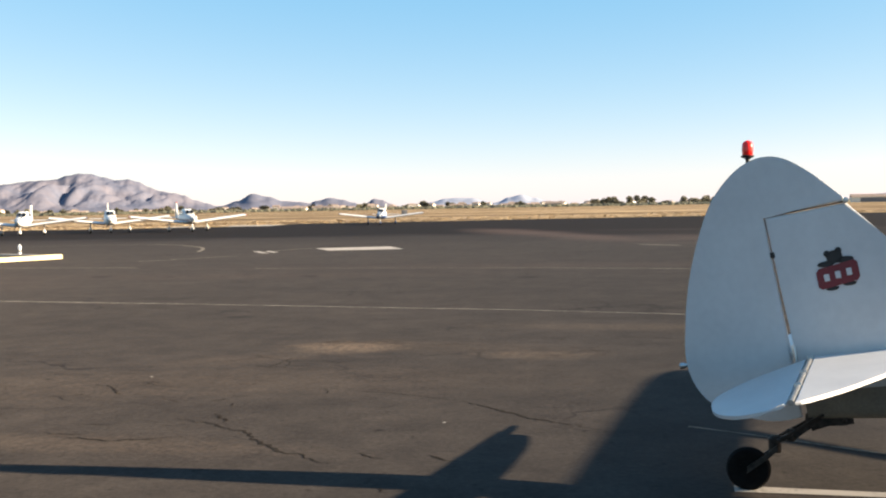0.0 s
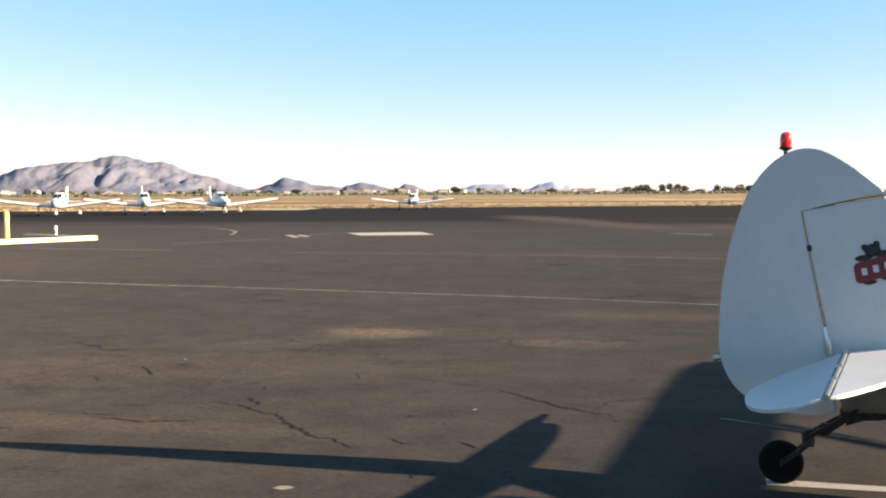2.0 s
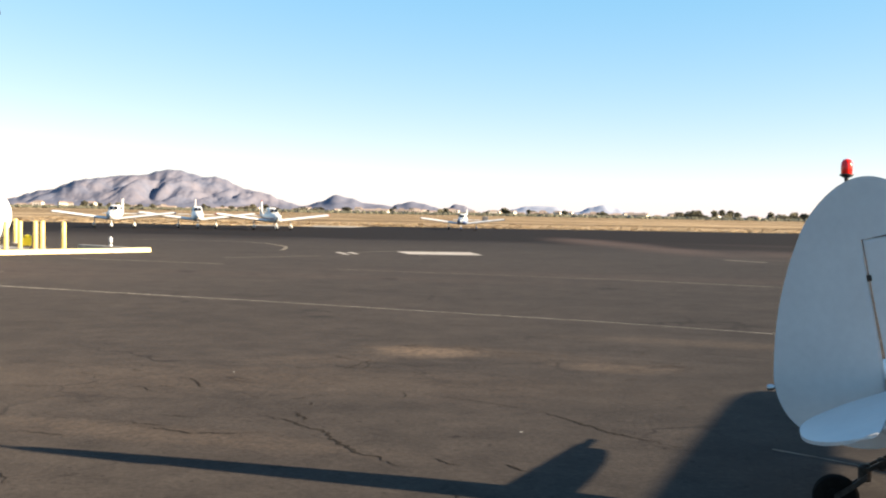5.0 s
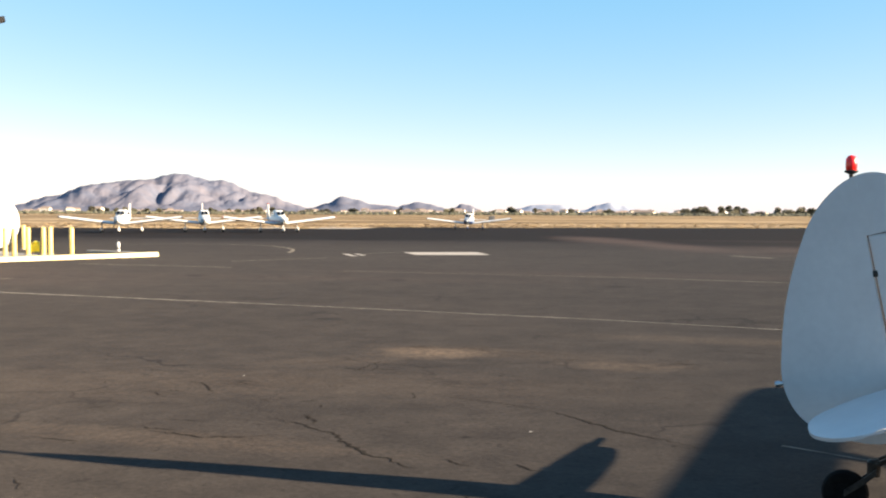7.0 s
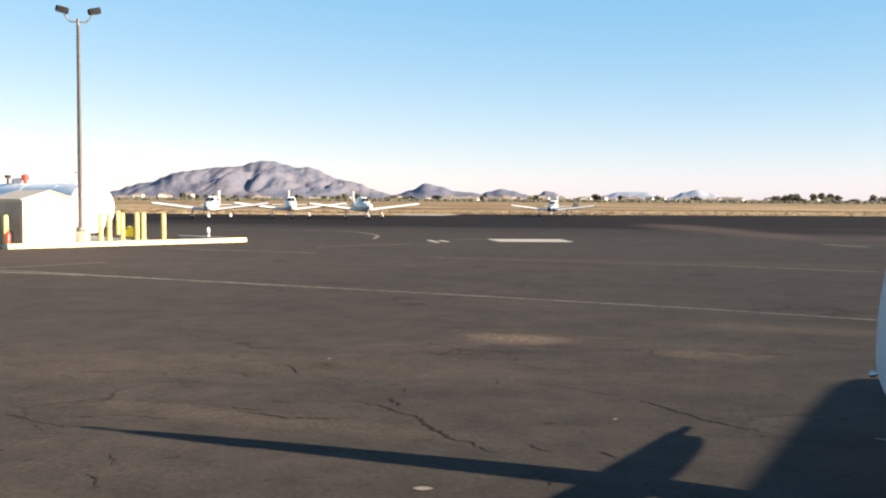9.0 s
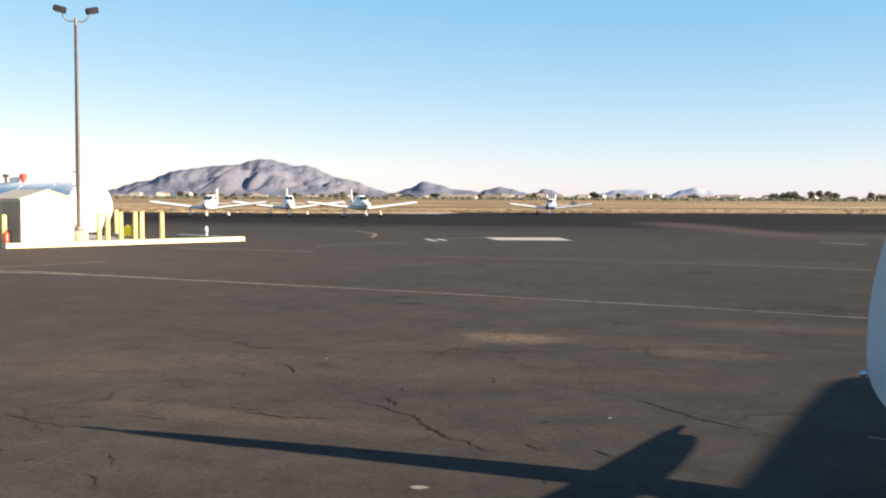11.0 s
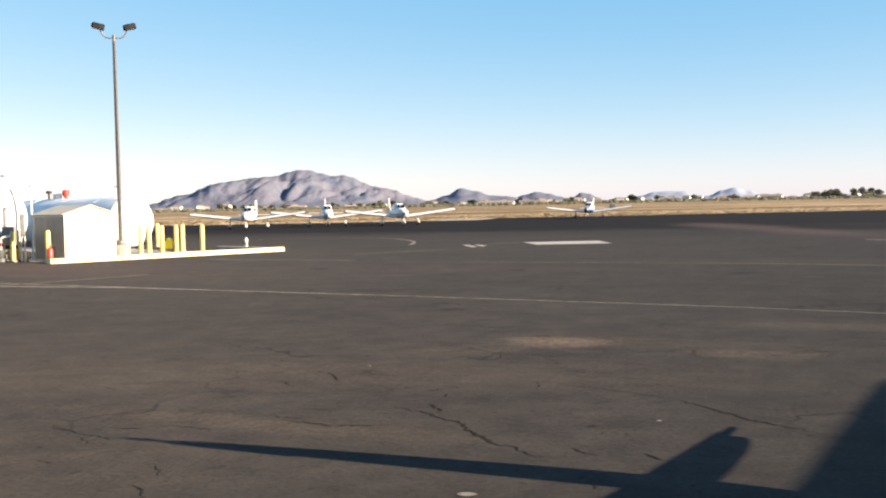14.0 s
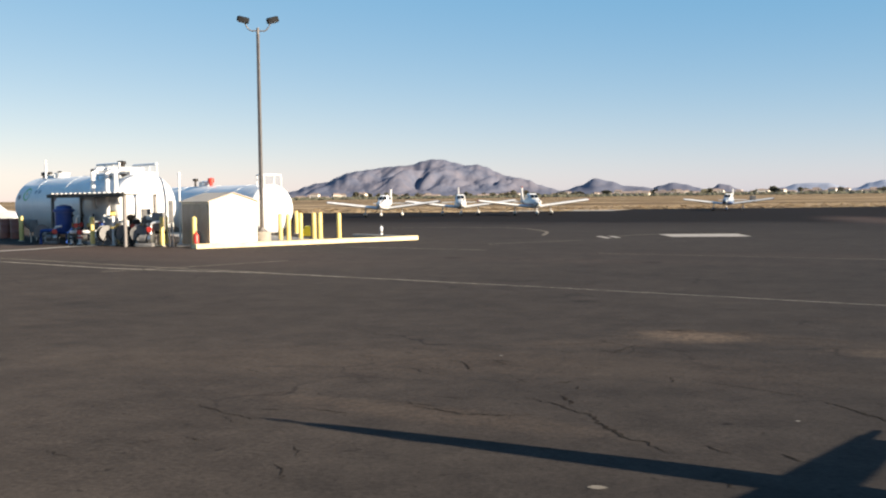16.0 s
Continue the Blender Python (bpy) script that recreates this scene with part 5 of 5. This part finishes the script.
def pump(at, material, s, label):
    ob = thing("fuel_pump", label, "fuel pump", at, "pumping gear under the canopy")
    part("base", box(bmesh.new(), (0, 0, 0.06), (0.7 * s, 0.4 * s, 0.12), 0, 0.01), GREY_BOX, ob)
    part("motor", wheel(bmesh.new(), (-0.25 * s, 0, 0.12 + 0.17 * s), (1, 0, 0), [(0, 0.1 * s), (0.03, 0.16 * s), (0.3 * s, 0.16 * s), (0.33 * s, 0.07 * s), (0.42 * s, 0.06 * s)], 16), material, ob)
    part("volute", wheel(bmesh.new(), (0.22 * s, 0, 0.12 + 0.17 * s), (1, 0, 0), [(-0.08, 0.08 * s), (-0.06, 0.18 * s), (0.06, 0.18 * s), (0.08, 0.07 * s)], 16), STEEL, ob)
    part("outlet_pipe", tube(bmesh.new(), spline([Vector((0.22 * s, 0, 0.3)), Vector((0.22 * s, 0, 0.75 * s)), Vector((0.3 * s, 0, 0.9 * s)), Vector((0.6 * s, 0, 0.95 * s))], 4), 0.045, 8), TANK, ob)
    part("valve_wheel", wheel(bmesh.new(), (0.22 * s, -0.12, 0.66 * s), (0, 1, 0), [(-0.012, 0.07), (-0.012, 0.10), (0.012, 0.10), (0.012, 0.07)], 14), RED, ob)
    return ob


pump(at_px(-39.0, 40.5, 0.012, 20), GREY_BOX, 0.9, "grey electric fuel pump with steel volute")
pump(at_px(-38.4, 39.6, 0.012, -10), TANK, 1.1, "white electric fuel pump beside the pipes")
pump(at_px(-37.9, 38.8, 0.012, 35), BLUE, 0.9, "blue electric fuel pump beneath the canopy")
pump(at_px(-36.0, 36.9, 0.012, 10), GREY_BOX, 0.9, "grey electric fuel pump at the tank end")
pump(at_px(-40.8, 41.3, 0.012, 40), GREY_BOX, 0.7, "small grey fuel pump by the filter vessel")


def hose_reel(at, label):
    ob = thing("hose_reel", label, "hose reel", at @ Matrix.Scale(0.8, 4), "hose reels of the fuel station")
    part("hose", wheel(bmesh.new(), (0, 0, 0.55), (0, 1, 0), [(-0.16, 0.12), (-0.16, 0.30), (-0.08, 0.33), (0.0, 0.31), (0.08, 0.33), (0.16, 0.30), (0.16, 0.12)], 20), RUBBER, ob, "coiled black hose")
    for y in (-0.19, 0.19):
        part("flange", wheel(bmesh.new(), (0, y, 0.55), (0, 1, 0), [(-0.012, 0.02), (-0.012, 0.36), (0.012, 0.36), (0.012, 0.02)], 20), GREY_BOX, ob)
        for x in (-0.28, 0.28):
            part("leg", tube(bmesh.new(), [(0, y * 1.15, 0.55), (x, y * 1.15, 0)], 0.025, 6), DARK_STEEL, ob)
    return ob


def manifold(at, length, material, label):
    ob = thing("pipe_manifold", label, "pipework", at, "pipework of the fuel station")
    part("header", tube(bmesh.new(), [(-length / 2, 0, 0.45), (length / 2, 0, 0.45)], 0.07, 10), material, ob)
    for k in range(4):
        x = (k - 1.5) * length / 4
        part("branch", tube(bmesh.new(), [(x, 0, 0.45), (x, 0, 0.95), (x + 0.08, -0.12, 1.05), (x + 0.08, -0.3, 1.05)], 0.045, 8), material, ob)
        v = part("valve", wheel(bmesh.new(), (x, 0, 0.70), (0, 0, 1), [(-0.09, 0.05), (-0.07, 0.09), (0.07, 0.09), (0.09, 0.05)], 10), DARK_STEEL, ob)
        part("hand_wheel", wheel(bmesh.new(), (x, -0.17, 0.70), (0, 1, 0), [(-0.01, 0.06), (-0.01, 0.09), (0.01, 0.09), (0.01, 0.06)], 12), YELLOW if k % 2 else RED, v)
    for x in (-length / 2 + 0.1, length / 2 - 0.1):
        part("support", tube(bmesh.new(), [(x, 0, 0), (x, 0, 0.42)], 0.035, 6), GREY_BOX, ob)
    return ob


def valve_post(at, h, material, head, label):
    ob = thing("valve_post", label, "valve post", at, "valve posts of the fuel station")
    part("post", wheel(bmesh.new(), (0, 0, 0), (0, 0, 1), [(0, 0.12), (0.02, 0.12), (0.03, 0.055), (h, 0.055), (h + 0.01, 0.01)], 12), material, ob)
    part("valve", wheel(bmesh.new(), (0, 0, h), (0, 1, 0), [(-0.10, 0.03), (-0.09, 0.10), (0.09, 0.10), (0.10, 0.03)], 12), head, ob)
    part("lever", box(bmesh.new(), (0.10, 0, h + 0.12), (0.28, 0.03, 0.02), 0, 0.004), DARK_STEEL, ob)
    part("flange", wheel(bmesh.new(), (0, 0, h * 0.55), (0, 0, 1), [(-0.03, 0.06), (-0.03, 0.11), (0.03, 0.11), (0.03, 0.06)], 12), head, ob)
    return ob


for az, d, h, material, head in ((-36.45, 37.6, 0.85, TANK, DARK_STEEL), (-36.1, 37.9, 0.65, TANK, GREY_BOX), (-37.65, 38.5, 1.15, TANK, YELLOW), (-37.45, 38.9, 0.9, YELLOW, TANK),
                                 (-38.2, 39.3, 0.7, DARK_STEEL, BLUE), (-38.75, 39.7, 0.6, TANK, DARK_STEEL), (-39.35, 40.3, 0.45, TANK, RED), (-39.75, 40.6, 0.4, TANK, DARK_STEEL),
                                 (-41.0, 41.4, 0.35, TANK, GREY_BOX), (-35.75, 37.5, 1.0, GREY_BOX, TANK), (-35.55, 37.3, 0.5, TANK, DARK_STEEL), (-36.75, 37.9, 1.0, DARK_STEEL, DARK_STEEL)):
    valve_post(at_px(az, d, 0.012, d * 50), h, material, head, "upright fuel pipe with valve beneath the canopy")
hose_reel(at_px(-37.15, 38.3, 0.012, 50), "black hose coiled on a steel reel by the canopy post")
hose_reel(at_px(-38.05, 38.6, 0.012, 60), "black hose coiled on a steel reel beneath the canopy")
hose_reel(at_px(-36.35, 37.5, 0.012, 30), "black hose coiled on a steel reel at the tank end")
hose_reel(at_px(-41.2, 42.2, 0.012, 45), "black hose coiled on a steel reel beside the filter vessel")
manifold(at_px(-38.5, 40.3, 0.012, 35), 1.9, TANK, "white pipe manifold with hand wheels under the canopy")
manifold(at_px(-35.9, 38.0, 0.012, 35), 1.3, DARK_STEEL, "dark pipe manifold with hand wheels at the tank end")
manifold(at_px(-39.5, 41.6, 0.012, 35), 1.5, DARK_STEEL, "dark pipe manifold behind the filter vessel")


def cabinet(at, w, h, label, stand=0.5):
    ob = thing("control_box", label, "control box", at, "control boxes of the fuel station")
    part("body", box(bmesh.new(), (0, 0, stand + h / 2), (w, 0.25, h), 0, 0.015), GREY_BOX, ob)
    part("door", box(bmesh.new(), (0, -0.135, stand + h / 2), (w * 0.88, 0.02, h * 0.9), 0, 0.006), GREY_BOX, ob)
    for s in (-1, 1):
        part("leg", tube(bmesh.new(), [(s * w * 0.35, 0, 0), (s * w * 0.35, 0, stand + 0.02)], 0.03, 6), STEEL, ob)
    return ob


cabinet(at_px(-35.95, 37.8, 0.012, 36), 0.32, 0.5, "grey control box on a post by the tank end", 0.8)
cabinet(at_px(-35.3, 37.0, 0.012, 36), 0.45, 0.62, "grey hose reel cabinet by the tank end", 0.55)
cabinet(at_px(-41.6, 43.4, 0.012, 40), 0.3, 0.5, "grey control box beside the large tank", 0.4)
cabinet(at_px(-34.65, 36.4, 0.0, 34), 0.16, 0.75, "narrow dark dispenser box on a post", 0.85)


def bollard(at, h=1.05):
    ob = thing("bollard", "yellow painted steel bollard with domed top", "bollard", at, "yellow bollards of the fuel station")
    part("post", wheel(bmesh.new(), (0, 0, 0), (0, 0, 1), [(0, 0.085), (h - 0.06, 0.085), (h - 0.02, 0.065), (h, 0.01)], 18), YELLOW, ob)
    part("collar", wheel(bmesh.new(), (0, 0, 0), (0, 0, 1), [(0, 0.13), (0.03, 0.13), (0.05, 0.088)], 18), CONCRETE, ob)
    return ob


first = bollard(pose(-17.23, 36.0, 0))
for x, y in ((-18.88, 35.96), (-18.31, 36.0), (-17.60, 35.1), (-19.3, 35.1), (-18.25, 33.8), (-22.0, 41.5), (-18.64, 36.0 + 1.2), (-19.65, 29.75)):
    copy_thing(first, pose(x, y, 0))
for az, d in ((-38.7, 39.2), (-35.15, 36.9), (-34.95, 38.2), (-42.2, 45.0)):
    copy_thing(first, at_px(az, d))

pumpbox = thing("yellow_pump", "bright yellow portable transfer pump between bollards", "pump", pose(-18.82, 36.2, 0.012, 0, 0, 30) @ Matrix.Scale(0.85, 4))
part("tank", box(bmesh.new(), (0, 0, 0.30), (0.55, 0.40, 0.34), 0, 0.06), BRIGHT_YELLOW, pumpbox)
part("engine", wheel(bmesh.new(), (0.12, 0, 0.42), (0, 0, 1), [(0, 0.16), (0.14, 0.16), (0.17, 0.10), (0.20, 0.02)], 14), BRIGHT_YELLOW, pumpbox)
for x in (-0.22, 0.22):
    for y in (-0.15, 0.15):
        part("foot", box(bmesh.new(), (x, y, 0.065), (0.06, 0.06, 0.13), 0, 0.008), GREY_BOX, pumpbox)

hyd = thing("hydrant_marker", "short white marker post with domed cap behind the kerb", "marker post", pose(-16.7, 38.9, 0) @ Matrix.Diagonal((0.6, 0.6, 0.9, 1)))
part("post", wheel(bmesh.new(), (0, 0, 0), (0, 0, 1), [(0, 0.13), (0.04, 0.13), (0.06, 0.10), (0.34, 0.10), (0.35, 0.125), (0.40, 0.125), (0.41, 0.1), (0.47, 0.06), (0.5, 0.01)], 18), TANK, hyd)
part("band", wheel(bmesh.new(), (0, 0, 0.17), (0, 0, 1), [(0, 0.102), (0.01, 0.105), (0.07, 0.105), (0.08, 0.102)], 18), GREY_BOX, hyd)

ext = thing("fire_extinguisher", "red wheeled fire extinguisher beside the shed", "fire extinguisher", pose(-19.42, 29.5, 0.0, 0, 0, 30) @ Matrix.Scale(0.72, 4))
part("cylinder", wheel(bmesh.new(), (0, 0, 0.08), (0, 0, 1), [(0, 0.08), (0.03, 0.13), (0.5, 0.13), (0.58, 0.08), (0.62, 0.035), (0.68, 0.035), (0.69, 0.01)], 18), RED, ext)
part("valve", box(bmesh.new(), (0.02, 0, 0.80), (0.14, 0.05, 0.05), 0, 0.01), STEEL, ext)
part("hose", tube(bmesh.new(), spline([Vector((0.06, 0, 0.78)), Vector((0.2, 0.02, 0.7)), Vector((0.19, 0.02, 0.3)), Vector((0.15, 0, 0.2))], 4), 0.018, 6), RUBBER, ext)
for s in (-1, 1):
    part("wheel", wheel(bmesh.new(), (-0.05, s * 0.17, 0.11), (0, 1, 0), [(-0.02, 0.05), (-0.02, 0.1), (0, 0.11), (0.02, 0.1), (0.02, 0.05)], 14), RUBBER, ext)


def drum(at, material, label):
    ob = thing("drum", label, "drum", at, "drums by the large tank")
    part("shell", wheel(bmesh.new(), (0, 0, 0), (0, 0, 1), [(0, 0.27), (0.02, 0.29), (0.29, 0.285), (0.30, 0.30), (0.32, 0.285), (0.58, 0.285), (0.59, 0.30), (0.61, 0.285), (0.86, 0.29), (0.88, 0.27), (0.87, 0.02)], 20), material, ob)
    return ob


drum(at_px(-42.4, 48.6, 0.0), ORANGE, "rust red plastic drum beside the large tank")
drum(at_px(-42.9, 49.4, 0.0), ORANGE, "rust red plastic drum beside the large tank")

# pale pickup parked beyond the tank
def pickup(at):
    ob = thing("pickup_truck", "white pickup truck parked beyond the large tank", "pickup truck", at)
    out = [(-2.6, 0.5), (2.5, 0.5), (2.6, 0.75), (2.5, 1.0), (1.3, 1.08), (0.75, 1.65), (-0.55, 1.68), (-0.75, 1.08), (-2.6, 1.05)]
    part("body", plate(bmesh.new(), out, 1.8, upright, 0.06), PLANE_WHITE, ob)
    for s in (-1, 1):
        part("side_window", plate(bmesh.new(), [(1.15, 1.1), (0.68, 1.58), (-0.45, 1.6), (-0.6, 1.1)], 0.02, lambda u, v, w: Vector((u, s * 0.9 + w, v))), GLASS, ob)
        for x in (-1.6, 1.6):
            ty = part("tyre", wheel(bmesh.new(), (x, s * 0.82, 0.37), (0, 1, 0), [(-0.12, 0.2), (-0.12, 0.33), (-0.08, 0.37), (0.08, 0.37), (0.12, 0.33), (0.12, 0.2)], 20), RUBBER, ob)
            part("rim", wheel(bmesh.new(), (x, s * 0.82, 0.37), (0, 1, 0), [(-0.125, 0.05), (-0.122, 0.21), (0.122, 0.21), (0.125, 0.05)], 16), STEEL, ty)
    return ob


pickup(at_px(-44.3, 62, 0.0, 20))

# runway sign and distant sheds
sg = thing("airfield_sign", "small dark square airfield sign on short legs", "sign", pose(-9.07, 173.3, -0.03))
part("panel", box(bmesh.new(), (0, 0, 0.75), (1.0, 0.12, 0.8), 0, 0.02), GREY_BOX, sg)
for x in (-0.35, 0.35):
    part("leg", tube(bmesh.new(), [(x, 0, 0), (x, 0, 0.4)], 0.04, 6), STEEL, sg)


def hangar(at, w, d, h, label):
    ob = thing("hangar", label, "hangar", at, "far airfield buildings")
    part("wall", box(bmesh.new(), (0, 0, h / 2), (w, d, h)), SHED_WALL, ob, smooth=False)
    bm = bmesh.new()
    loft(bm, [[Vector((x, y, z)) for y, z in ((-d / 2 - 0.4, h), (d / 2 + 0.4, h), (0, h + d * 0.14))] for x in (-w / 2 - 0.3, w / 2 + 0.3)])
    part("roof", bm, ROOF_TILE, ob, smooth=False)
    part("door", box(bmesh.new(), (0, -d / 2 - 0.05, h * 0.42), (w * 0.6, 0.1, h * 0.84)), GREY_BOX, ob, smooth=False)
    return ob


for az, d, w, h in ((21.9, 640, 24, 3.0), (24.2, 600, 18, 3.0), (-9.2, 820, 22, 2.2), (-7.6, 840, 16, 2.2), (5.4, 840, 15, 2.6)):
    hangar(pose(d * math.sin(radians(az)), d * math.cos(radians(az)), -0.03, 0, 0, -az + rnd.uniform(-12, 12)), w, 12, h, "low pale metal building across the field")
